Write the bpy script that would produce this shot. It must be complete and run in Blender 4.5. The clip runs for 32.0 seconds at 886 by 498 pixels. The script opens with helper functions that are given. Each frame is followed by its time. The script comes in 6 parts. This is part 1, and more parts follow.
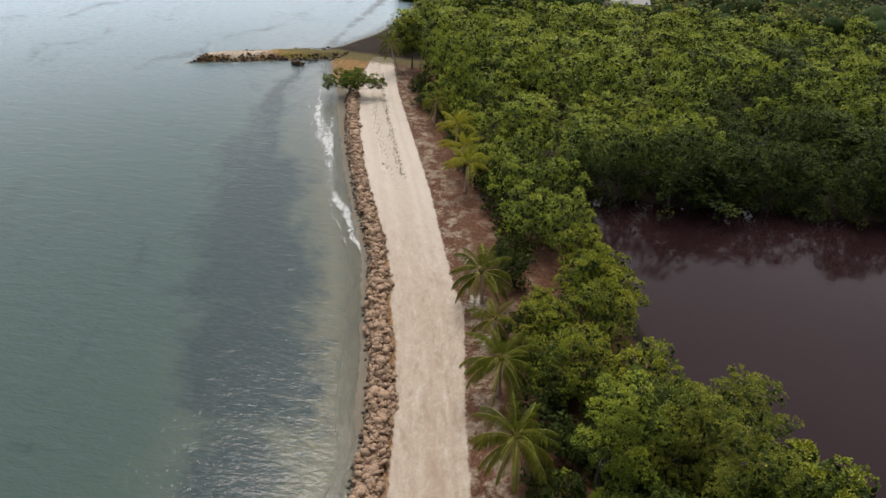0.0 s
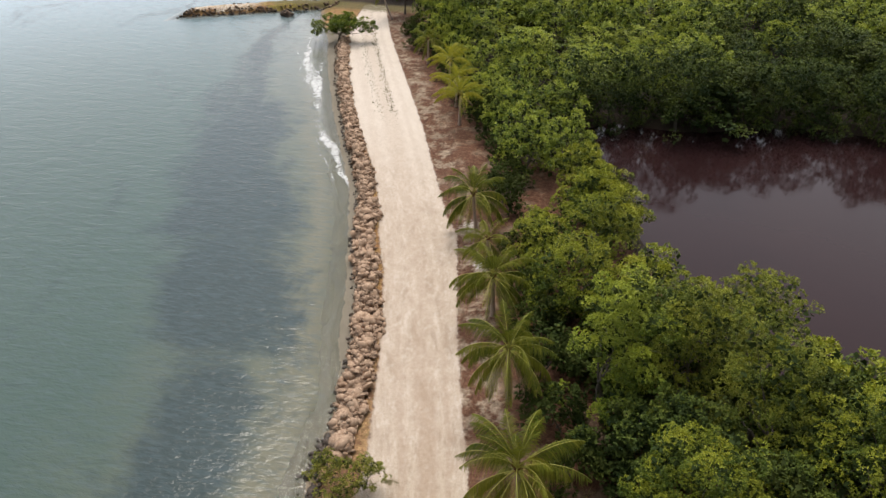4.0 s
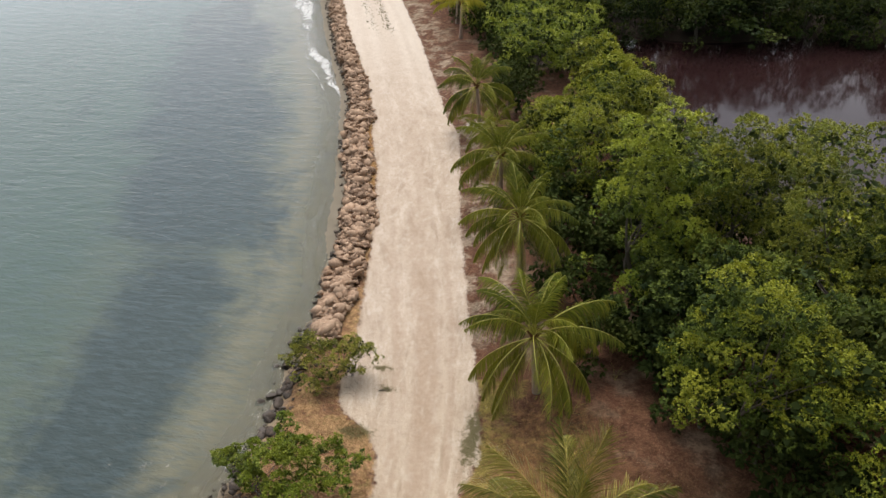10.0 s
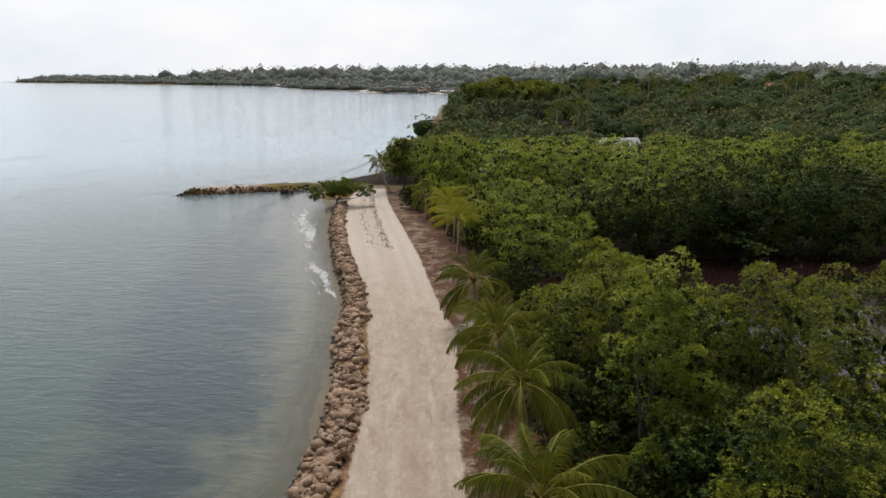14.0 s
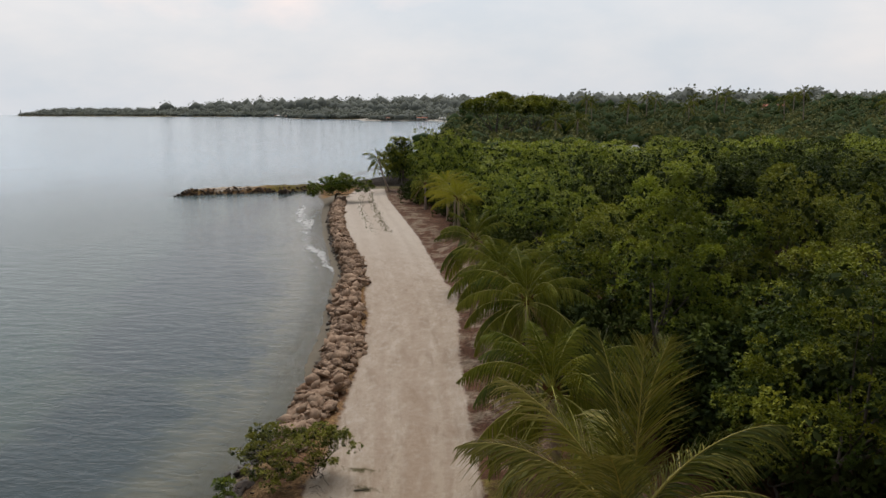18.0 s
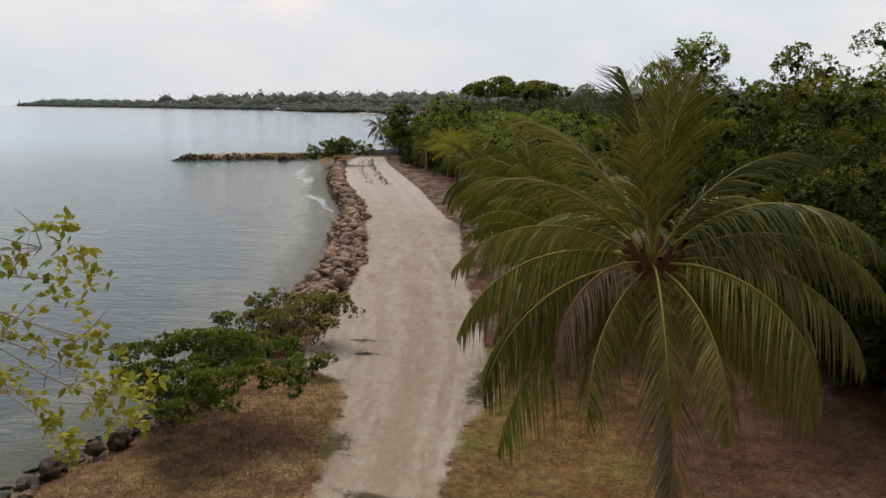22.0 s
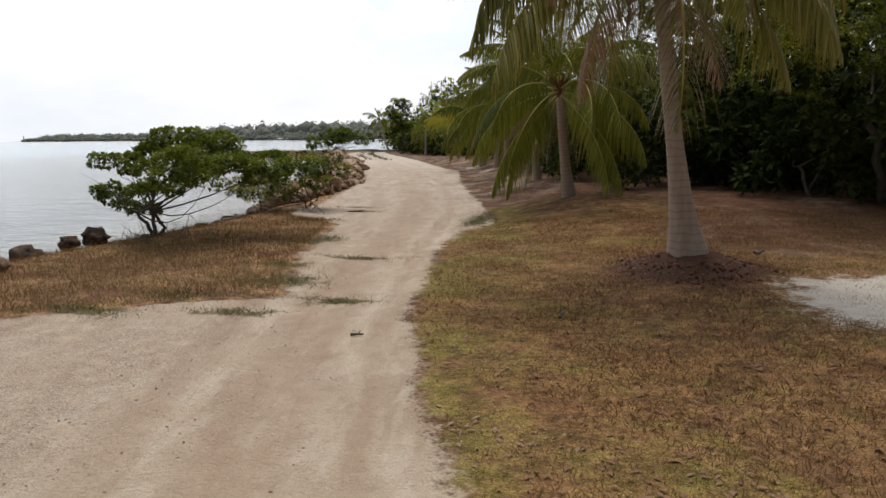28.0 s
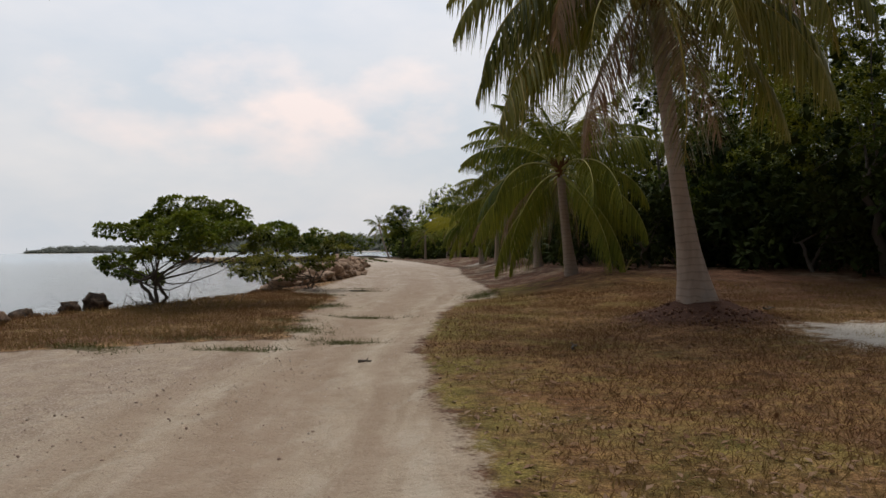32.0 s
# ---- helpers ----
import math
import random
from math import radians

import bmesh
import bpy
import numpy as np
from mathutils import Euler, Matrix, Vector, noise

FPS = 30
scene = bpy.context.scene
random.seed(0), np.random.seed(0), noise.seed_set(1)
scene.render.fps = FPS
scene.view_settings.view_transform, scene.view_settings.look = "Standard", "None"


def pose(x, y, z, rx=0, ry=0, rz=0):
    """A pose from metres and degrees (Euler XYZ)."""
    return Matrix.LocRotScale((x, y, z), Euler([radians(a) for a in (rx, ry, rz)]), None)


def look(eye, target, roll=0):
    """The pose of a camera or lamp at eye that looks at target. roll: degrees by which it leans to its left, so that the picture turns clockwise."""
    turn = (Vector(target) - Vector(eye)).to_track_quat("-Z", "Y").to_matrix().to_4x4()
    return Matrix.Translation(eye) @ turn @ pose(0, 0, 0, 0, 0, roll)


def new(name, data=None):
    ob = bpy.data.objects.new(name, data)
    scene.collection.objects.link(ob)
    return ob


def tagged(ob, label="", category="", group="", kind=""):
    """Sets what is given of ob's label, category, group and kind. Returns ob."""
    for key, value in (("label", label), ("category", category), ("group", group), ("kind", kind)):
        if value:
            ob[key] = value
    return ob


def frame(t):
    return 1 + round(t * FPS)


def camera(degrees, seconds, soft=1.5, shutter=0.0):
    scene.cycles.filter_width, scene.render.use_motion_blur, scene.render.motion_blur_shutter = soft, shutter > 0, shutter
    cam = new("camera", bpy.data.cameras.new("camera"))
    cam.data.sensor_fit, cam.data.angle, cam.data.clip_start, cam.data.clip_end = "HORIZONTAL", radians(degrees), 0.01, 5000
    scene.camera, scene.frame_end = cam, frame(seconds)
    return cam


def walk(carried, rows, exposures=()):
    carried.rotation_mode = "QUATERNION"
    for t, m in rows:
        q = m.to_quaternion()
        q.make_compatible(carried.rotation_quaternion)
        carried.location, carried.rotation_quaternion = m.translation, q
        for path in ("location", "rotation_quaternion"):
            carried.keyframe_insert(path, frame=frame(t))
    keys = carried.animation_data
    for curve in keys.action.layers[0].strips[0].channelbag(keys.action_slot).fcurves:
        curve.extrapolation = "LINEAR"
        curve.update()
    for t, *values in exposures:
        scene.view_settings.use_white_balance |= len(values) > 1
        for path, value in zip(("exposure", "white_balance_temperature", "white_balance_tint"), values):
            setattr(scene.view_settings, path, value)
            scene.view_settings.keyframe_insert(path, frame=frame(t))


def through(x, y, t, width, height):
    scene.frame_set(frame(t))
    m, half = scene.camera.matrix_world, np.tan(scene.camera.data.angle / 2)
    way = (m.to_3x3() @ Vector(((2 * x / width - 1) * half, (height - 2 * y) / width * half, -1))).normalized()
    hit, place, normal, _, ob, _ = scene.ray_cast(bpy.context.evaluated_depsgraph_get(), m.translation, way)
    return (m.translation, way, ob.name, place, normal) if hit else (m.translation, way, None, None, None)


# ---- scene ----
cam = camera(62.7, 32.0)
PATH = [
    (0, (-0.743, -1.666, 36.670), (-0.987, 0.024, 35.629), 3.90),
    (0.5, (-0.188, -1.564, 36.243), (-0.438, 0.117, 35.188), 2.88),
    (1, (0.236, -1.513, 35.751), (-0.024, 0.159, 34.685), 2.18),
    (1.5, (0.530, -1.530, 35.145), (0.260, 0.135, 34.071), 1.84),
    (2, (0.704, -1.460, 34.392), (0.431, 0.201, 33.311), 1.68),
    (2.5, (0.891, -1.266, 33.463), (0.616, 0.394, 32.382), 1.52),
    (3, (1.103, -0.976, 32.544), (0.827, 0.682, 31.460), 1.36),
    (3.5, (1.282, -0.753, 31.710), (1.004, 0.903, 30.624), 1.10),
    (5.5, (1.466, -0.029, 28.141), (1.175, 1.626, 27.057), 0.30),
    (6, (1.426, 0.132, 27.331), (1.133, 1.787, 26.247), 0.14),
    (6.5, (1.377, 0.257, 26.504), (1.083, 1.914, 25.424), 0.10),
    (7, (1.330, 0.363, 25.744), (1.036, 2.021, 24.665), 0.08),
    (7.5, (1.279, 0.462, 25.067), (0.985, 2.120, 23.987), 0.02),
    (8, (1.240, 0.558, 24.416), (0.946, 2.216, 23.337), -0.02),
    (8.5, (1.257, 0.664, 23.766), (0.961, 2.322, 22.688), -0.10),
    (9, (1.350, 0.728, 23.171), (1.051, 2.384, 22.090), -0.20),
    (9.5, (1.436, 0.783, 22.633), (1.138, 2.437, 21.548), -0.26),
    (10, (1.455, 0.814, 22.059), (1.162, 2.457, 20.958), -0.26),
    (10.5, (1.434, 0.866, 21.484), (1.157, 2.437, 20.278), -0.40),
    (11, (1.535, 0.898, 20.974), (1.255, 2.459, 19.755), -0.70),
    (11.5, (1.550, 0.989, 20.479), (1.260, 2.568, 19.285), -1.00),
    (12, (1.554, 1.049, 19.884), (1.239, 2.763, 18.904), -0.90),
    (12.5, (1.508, 1.048, 19.228), (1.174, 2.881, 18.503), -0.60),
    (13, (1.560, 1.041, 18.624), (1.224, 2.891, 17.941), -0.40),
    (13.5, (1.572, 0.978, 17.940), (1.235, 2.861, 17.354), -0.30),
    (14, (1.689, 1.011, 17.307), (1.349, 2.927, 16.846), -0.20),
    (14.5, (1.771, 0.978, 16.731), (1.430, 2.910, 16.344), -0.20),
    (16.5, (1.563, 1.237, 14.038), (1.221, 3.171, 13.660), -0.25),
    (17, (1.574, 1.301, 13.456), (1.232, 3.235, 13.077), -0.38),
    (17.5, (1.561, 1.373, 12.857), (1.216, 3.306, 12.475), -0.48),
    (18, (1.532, 1.436, 12.244), (1.190, 3.370, 11.866), -0.54),
    (18.5, (1.497, 1.469, 11.632), (1.155, 3.403, 11.253), -0.53),
    (19, (1.466, 1.466, 11.035), (1.124, 3.400, 10.658), -0.44),
    (19.5, (1.444, 1.427, 10.464), (1.103, 3.361, 10.084), -0.28),
    (20, (1.427, 1.366, 9.916), (1.086, 3.300, 9.538), -0.09),
    (20.5, (1.404, 1.297, 9.381), (1.066, 3.231, 9.001), 0.11),
    (21, (1.368, 1.233, 8.844), (1.030, 3.167, 8.462), 0.28),
    (21.5, (1.323, 1.183, 8.292), (0.989, 3.118, 7.912), 0.39),
    (22, (1.285, 1.153, 7.723), (0.950, 3.088, 7.341), 0.44),
    (22.5, (1.269, 1.144, 7.138), (0.936, 3.078, 6.757), 0.44),
    (23, (1.279, 1.154, 6.542), (0.944, 3.088, 6.160), 0.38),
    (23.5, (1.307, 1.172, 5.941), (0.971, 3.106, 5.558), 0.29),
    (24, (1.343, 1.189, 5.338), (1.004, 3.123, 4.957), 0.15),
    (24.5, (1.377, 1.193, 4.741), (1.034, 3.126, 4.359), -0.03),
    (25, (1.405, 1.183, 4.156), (1.062, 3.116, 3.773), -0.22),
    (25.5, (1.424, 1.161, 3.586), (1.080, 3.093, 3.198), -0.44),
    (27.5, (1.489, 1.091, 2.327), (1.145, 3.024, 1.946), -0.60),
    (28, (1.491, 1.109, 2.198), (1.146, 3.055, 1.894), -0.58),
    (28.5, (1.456, 1.112, 2.076), (1.110, 3.079, 1.962), -0.52),
    (29, (1.413, 1.110, 1.950), (1.069, 3.080, 1.949), -0.50),
    (29.5, (1.384, 1.113, 1.825), (1.037, 3.083, 1.824), -0.50),
    (30, (1.356, 1.102, 1.704), (1.012, 3.072, 1.704), -0.50),
    (30.5, (1.344, 1.099, 1.577), (1.000, 3.069, 1.577), -0.50),
    (31, (1.352, 1.102, 1.457), (1.009, 3.073, 1.457), -0.52),
    (31.5, (1.372, 1.117, 1.339), (1.025, 3.087, 1.338), -0.56),
    (32, (1.349, 1.085, 1.207), (1.007, 3.056, 1.209), -0.50),
]
walk(cam, [(t, look(eye, target, roll)) for t, eye, target, roll in PATH],
     exposures=[(0.0, 0.65), (0.6, 0.95), (3.0, 1.04), (9.0, 1.05), (11.4, 0.98), (12.2, 1.05), (13.0, 0.73), (14.5, 0.33), (19.0, 0.07), (24.0, 0.20), (25.0, 0.30), (28.0, 0.50), (29.0, 0.04), (30.0, -0.16), (31.0, -0.07), (32.0, -0.05)])

# ---- light: overcast evening sky, broad weak sun ----
SUN_EL, SUN_AZ = 62.0, 345.0   # degrees; azimuth counted from +y towards +x
world = bpy.data.worlds.new("sky")
scene.world = world
world.use_nodes = True
wn, wl = world.node_tree.nodes, world.node_tree.links
wn.clear()
w_out = wn.new("ShaderNodeOutputWorld")
w_bg = wn.new("ShaderNodeBackground")
w_sky = wn.new("ShaderNodeTexSky")
w_sky.sky_type = "NISHITA"
w_sky.sun_disc = False
w_sky.sun_elevation = radians(SUN_EL)
w_sky.sun_rotation = radians(SUN_AZ)
w_sky.air_density, w_sky.dust_density = 1.2, 3.0
w_dim = wn.new("ShaderNodeVectorMath"); w_dim.operation = "SCALE"; w_dim.inputs["Scale"].default_value = 0.085
w_tc = wn.new("ShaderNodeTexCoord")
w_sep = wn.new("ShaderNodeSeparateXYZ")
w_map = wn.new("ShaderNodeMapping"); w_map.inputs["Scale"].default_value = (1.5, 1.5, 3.4)
w_noise = wn.new("ShaderNodeTexNoise"); w_noise.inputs["Scale"].default_value = 2.2
w_noise.inputs["Detail"].default_value = 7.0; w_noise.inputs["Roughness"].default_value = 0.55
w_ramp = wn.new("ShaderNodeValToRGB")
w_ramp.color_ramp.elements[0].position, w_ramp.color_ramp.elements[0].color = 0.40, (0.68, 0.72, 0.775, 1)
w_ramp.color_ramp.elements[1].position, w_ramp.color_ramp.elements[1].color = 0.72, (0.86, 0.83, 0.83, 1)
w_hor = wn.new("ShaderNodeValToRGB")     # how closed the cloud is, by height
w_hor.color_ramp.elements[0].position, w_hor.color_ramp.elements[0].color = 0.0, (0.97, 0.97, 0.97, 1)
w_hor.color_ramp.elements[1].position, w_hor.color_ramp.elements[1].color = 0.38, (0.66, 0.66, 0.66, 1)
w_mix = wn.new("ShaderNodeMix"); w_mix.data_type = "RGBA"
w_off = wn.new("ShaderNodeVectorMath"); w_off.operation = "SUBTRACT"; w_off.inputs[1].default_value = (-0.35, 0.92, 0.185)
w_flat = wn.new("ShaderNodeVectorMath"); w_flat.operation = "MULTIPLY"; w_flat.inputs[1].default_value = (1.0, 1.0, 3.6)
w_len = wn.new("ShaderNodeVectorMath"); w_len.operation = "LENGTH"
w_near = wn.new("ShaderNodeMapRange"); w_near.inputs["From Min"].default_value, w_near.inputs["From Max"].default_value = 0.62, 0.05
w_puff = wn.new("ShaderNodeTexNoise"); w_puff.inputs["Scale"].default_value, w_puff.inputs["Detail"].default_value = 9.0, 6.0
w_map2 = wn.new("ShaderNodeMapping"); w_map2.inputs["Scale"].default_value = (1.0, 1.0, 1.9)
w_puffs = wn.new("ShaderNodeMath"); w_puffs.operation = "MULTIPLY"
w_edge = wn.new("ShaderNodeMapRange"); w_edge.inputs["From Min"].default_value, w_edge.inputs["From Max"].default_value = 0.30, 0.56
w_edge.inputs["To Max"].default_value = 0.9
w_cloud = wn.new("ShaderNodeMix"); w_cloud.data_type = "RGBA"; w_cloud.inputs["B"].default_value = (0.96, 0.83, 0.79, 1)
wl.new(w_tc.outputs["Generated"], w_off.inputs[0]); wl.new(w_off.outputs[0], w_flat.inputs[0]); wl.new(w_flat.outputs[0], w_len.inputs[0])
wl.new(w_len.outputs["Value"], w_near.inputs["Value"])
wl.new(w_tc.outputs["Generated"], w_map2.inputs["Vector"]); wl.new(w_map2.outputs[0], w_puff.inputs["Vector"])
wl.new(w_near.outputs["Result"], w_puffs.inputs[0]); wl.new(w_puff.outputs["Fac"], w_puffs.inputs[1])
wl.new(w_puffs.outputs[0], w_edge.inputs["Value"]); wl.new(w_edge.outputs["Result"], w_cloud.inputs["Factor"])
wl.new(w_tc.outputs["Generated"], w_map.inputs["Vector"])
wl.new(w_tc.outputs["Generated"], w_sep.inputs[0])
wl.new(w_map.outputs[0], w_noise.inputs["Vector"])
wl.new(w_noise.outputs["Fac"], w_ramp.inputs[0])
wl.new(w_sep.outputs["Z"], w_hor.inputs[0])
wl.new(w_sky.outputs[0], w_dim.inputs[0])
wl.new(w_hor.outputs[0], w_mix.inputs["Factor"])
wl.new(w_dim.outputs[0], w_mix.inputs["A"])
wl.new(w_ramp.outputs[0], w_mix.inputs["B"])
wl.new(w_mix.outputs["Result"], w_cloud.inputs["A"])
# a closed cloud cover is brightest overhead
w_top = wn.new("ShaderNodeMapRange"); w_top.interpolation_type = "SMOOTHSTEP"
for _k, _v in (("From Min", -0.15), ("From Max", 0.75), ("To Min", 0.84), ("To Max", 1.38)):
    w_top.inputs[_k].default_value = _v
# and it is paler on the side of the low sun than on the far side
w_dot = wn.new("ShaderNodeVectorMath"); w_dot.operation = "DOT_PRODUCT"
w_dot.inputs[1].default_value = (math.sin(radians(SUN_AZ)), math.cos(radians(SUN_AZ)), 0.0)
w_side = wn.new("ShaderNodeMapRange"); w_side.interpolation_type = "SMOOTHSTEP"
for _k, _v in (("From Min", -0.8), ("From Max", 0.9), ("To Min", 0.2), ("To Max", 1.05)):
    w_side.inputs[_k].default_value = _v
w_power = wn.new("ShaderNodeMath"); w_power.operation = "MULTIPLY"
wl.new(w_tc.outputs["Generated"], w_dot.inputs[0]); wl.new(w_dot.outputs["Value"], w_side.inputs["Value"])
wl.new(w_side.outputs["Result"], w_power.inputs[0]); wl.new(w_top.outputs["Result"], w_power.inputs[1])
wl.new(w_sep.outputs["Z"], w_top.inputs["Value"]); wl.new(w_power.outputs[0], w_bg.inputs["Strength"])
wl.new(w_cloud.outputs["Result"], w_bg.inputs["Color"])
wl.new(w_bg.outputs[0], w_out.inputs[0])

sun = new("sun", bpy.data.lights.new("sun", "SUN"))
sun.data.energy, sun.data.angle, sun.data.color = 1.1, radians(26), (1.0, 0.92, 0.83)
_a, _e = radians(SUN_AZ), radians(SUN_EL)
sun.matrix_world = look((0, 0, 60), (-math.sin(_a) * math.cos(_e), -math.cos(_a) * math.cos(_e), 60 - math.sin(_e)))

# ---- materials ----
class Nodes:
    """Short hand for a node material."""
    def __init__(self, name, rough=0.8, spec=0.3):
        self.mat = bpy.data.materials.new(name)
        self.mat.use_nodes = True
        self.n, self.l = self.mat.node_tree.nodes, self.mat.node_tree.links
        self.bsdf = self.n["Principled BSDF"]
        self.bsdf.inputs["Roughness"].default_value = rough
        self.bsdf.inputs["Specular IOR Level"].default_value = spec

    def put(self, value, socket):
        if isinstance(value, (int, float)):
            socket.default_value = value
        elif isinstance(value, tuple):
            socket.default_value = (*value, 1) if len(value) == 3 and socket.type == "RGBA" else value
        else:
            self.l.new(value, socket)

    def pos(self):
        return self.n.new("ShaderNodeNewGeometry").outputs["Position"]

    def objpos(self):
        return self.n.new("ShaderNodeTexCoord").outputs["Object"]

    def attr(self, name):
        a = self.n.new("ShaderNodeAttribute"); a.attribute_name = name
        return a.outputs["Fac"]

    def island(self):
        return self.n.new("ShaderNodeNewGeometry").outputs["Random Per Island"]

    def rand(self):
        return self.n.new("ShaderNodeObjectInfo").outputs["Random"]

    def noise(self, scale, detail=4.0, rough=0.55, vec=None, stretch=None, warp=0.0):
        t = self.n.new("ShaderNodeTexNoise")
        t.inputs["Scale"].default_value, t.inputs["Detail"].default_value = scale, detail
        t.inputs["Roughness"].default_value, t.inputs["Distortion"].default_value = rough, warp
        v = vec or self.pos()
        if stretch:
            m = self.n.new("ShaderNodeMapping"); m.inputs["Scale"].default_value = stretch[:3]
            if len(stretch) > 3:
                m.inputs["Rotation"].default_value = (0, 0, radians(stretch[3]))
            self.l.new(v, m.inputs["Vector"]); v = m.outputs[0]
        self.l.new(v, t.inputs["Vector"])
        return t.outputs["Fac"]

    def voronoi(self, scale, vec=None, out="Distance"):
        t = self.n.new("ShaderNodeTexVoronoi"); t.inputs["Scale"].default_value = scale
        self.l.new(vec or self.pos(), t.inputs["Vector"])
        return t.outputs[out]

    def math(self, op, a, b=0.0, c=0.0):
        m = self.n.new("ShaderNodeMath"); m.operation = op
        for v, s in zip((a, b, c), m.inputs):
            self.put(v, s)
        return m.outputs[0]

    def step(self, v, lo, hi, to0=0.0, to1=1.0):
        m = self.n.new("ShaderNodeMapRange"); m.interpolation_type = "SMOOTHSTEP"
        for k, x in (("Value", v), ("From Min", lo), ("From Max", hi), ("To Min", to0), ("To Max", to1)):
            self.put(x, m.inputs[k])
        return m.outputs["Result"]

    def mix(self, f, a, b, mode="MIX"):
        m = self.n.new("ShaderNodeMix"); m.data_type = "RGBA"; m.blend_type = mode
        for k, x in (("Factor", f), ("A", a), ("B", b)):
            self.put(x, [s for s in m.inputs if s.name == k and (s.type == "RGBA" or k == "Factor")][0])
        return [o for o in m.outputs if o.type == "RGBA"][0]

    def color(self, c):
        self.put(c, self.bsdf.inputs["Base Color"]); return self

    def rough(self, r):
        self.put(r, self.bsdf.inputs["Roughness"]); return self

    def bump(self, h, strength=0.4, dist=0.02):
        b = self.n.new("ShaderNodeBump")
        b.inputs["Strength"].default_value, b.inputs["Distance"].default_value = strength, dist
        self.put(h, b.inputs["Height"])
        self.l.new(b.outputs[0], self.bsdf.inputs["Normal"]); return self

    def translucent(self, c, f):
        """Lets part of the light through thin leaves."""
        t = self.n.new("ShaderNodeBsdfTranslucent"); self.put(c, t.inputs["Color"])
        s = self.n.new("ShaderNodeMixShader"); s.inputs[0].default_value = f
        self.l.new(self.bsdf.outputs[0], s.inputs[1]); self.l.new(t.outputs[0], s.inputs[2])
        self.l.new(s.outputs[0], self.n["Material Output"].inputs["Surface"]); return self

    def see_through(self, keep):
        """keep: 1 is solid, 0 shows what lies beneath."""
        t = self.n.new("ShaderNodeBsdfTransparent")
        s = self.n.new("ShaderNodeMixShader"); self.put(keep, s.inputs[0])
        self.l.new(t.outputs[0], s.inputs[1]); self.l.new(self.bsdf.outputs[0], s.inputs[2])
        self.l.new(s.outputs[0], self.n["Material Output"].inputs["Surface"]); return self


def leaf_material(name, dark, light, yellow, gloss=0.55, through=0.3, spec=0.16, each=0.5):
    m = Nodes(name, gloss, spec)
    v, tone = m.island(), m.attr("tone")
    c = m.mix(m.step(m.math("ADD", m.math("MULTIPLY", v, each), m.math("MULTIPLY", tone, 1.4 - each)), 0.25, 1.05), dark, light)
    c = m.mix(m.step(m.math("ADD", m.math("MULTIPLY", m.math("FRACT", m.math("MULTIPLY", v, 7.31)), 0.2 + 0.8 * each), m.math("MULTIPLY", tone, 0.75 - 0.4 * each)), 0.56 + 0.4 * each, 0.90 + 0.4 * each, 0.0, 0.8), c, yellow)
    c = m.mix(m.step(m.noise(0.22, 2.0), 0.45, 0.62, 0.0, 0.4), c, m.mix(v, light, yellow))
    c = m.mix(m.math("MULTIPLY", m.rand(), 0.2), c, dark)
    m.color(c).translucent(c, through)
    return m.mat


M_LEAF = leaf_material("mangrove_leaf", (0.060, 0.092, 0.012), (0.285, 0.31, 0.028), (0.44, 0.40, 0.045), 0.5, 0.10, 0.12, 0.22)
M_LEAF_DEEP = leaf_material("forest_leaf", (0.022, 0.040, 0.012), (0.095, 0.128, 0.022), (0.19, 0.20, 0.032), 0.6, 0.08, 0.1, 0.2)
M_LEAF_SHRUB = leaf_material("shrub_leaf", (0.065, 0.110, 0.014), (0.215, 0.27, 0.028), (0.36, 0.34, 0.045), 0.45, 0.25, 0.22)
M_LEAF_BELT = leaf_material("belt_leaf", (0.090, 0.135, 0.018), (0.345, 0.40, 0.045), (0.47, 0.46, 0.06), 0.5, 0.2, 0.14, 0.25)
M_PALM_YELLOW = leaf_material("yellow_green_palm_leaflet", (0.17, 0.19, 0.018), (0.44, 0.42, 0.04), (0.56, 0.48, 0.07), 0.42, 0.25, 0.16, 0.3)
# haze of the middle distance is mixed into this leaf colour
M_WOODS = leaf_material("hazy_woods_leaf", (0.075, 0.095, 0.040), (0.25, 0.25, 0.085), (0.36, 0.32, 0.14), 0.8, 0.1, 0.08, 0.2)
M_PALM_YOUNG = leaf_material("young_palm_leaflet", (0.060, 0.086, 0.012), (0.20, 0.225, 0.024), (0.46, 0.40, 0.06), 0.42, 0.15)
M_LEAF_OLIVE = leaf_material("olive_leaf", (0.076, 0.104, 0.016), (0.255, 0.275, 0.034), (0.40, 0.37, 0.055), 0.55, 0.2, 0.12, 0.3)
# paled and greyed leaf colour that carries the haze over the bay
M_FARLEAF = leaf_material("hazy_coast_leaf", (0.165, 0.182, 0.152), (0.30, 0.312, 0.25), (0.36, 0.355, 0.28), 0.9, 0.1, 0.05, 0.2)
M_LEAF_SPARSE = leaf_material("thin_shrub_leaf", (0.11, 0.125, 0.022), (0.30, 0.30, 0.05), (0.44, 0.38, 0.08), 0.5, 0.25, 0.16, 0.4)
M_LEAF_YELLOW = leaf_material("yellowing_leaf", (0.20, 0.22, 0.02), (0.40, 0.39, 0.035), (0.52, 0.44, 0.06))
M_PALM = leaf_material("palm_leaflet", (0.060, 0.080, 0.013), (0.25, 0.24, 0.036), (0.56, 0.45, 0.14), 0.30, 0.12, 0.35, 0.6)
M_PALM_DRY = leaf_material("dry_palm_leaflet", (0.25, 0.165, 0.105), (0.48, 0.35, 0.24), (0.52, 0.34, 0.17), 0.7, 0.15)
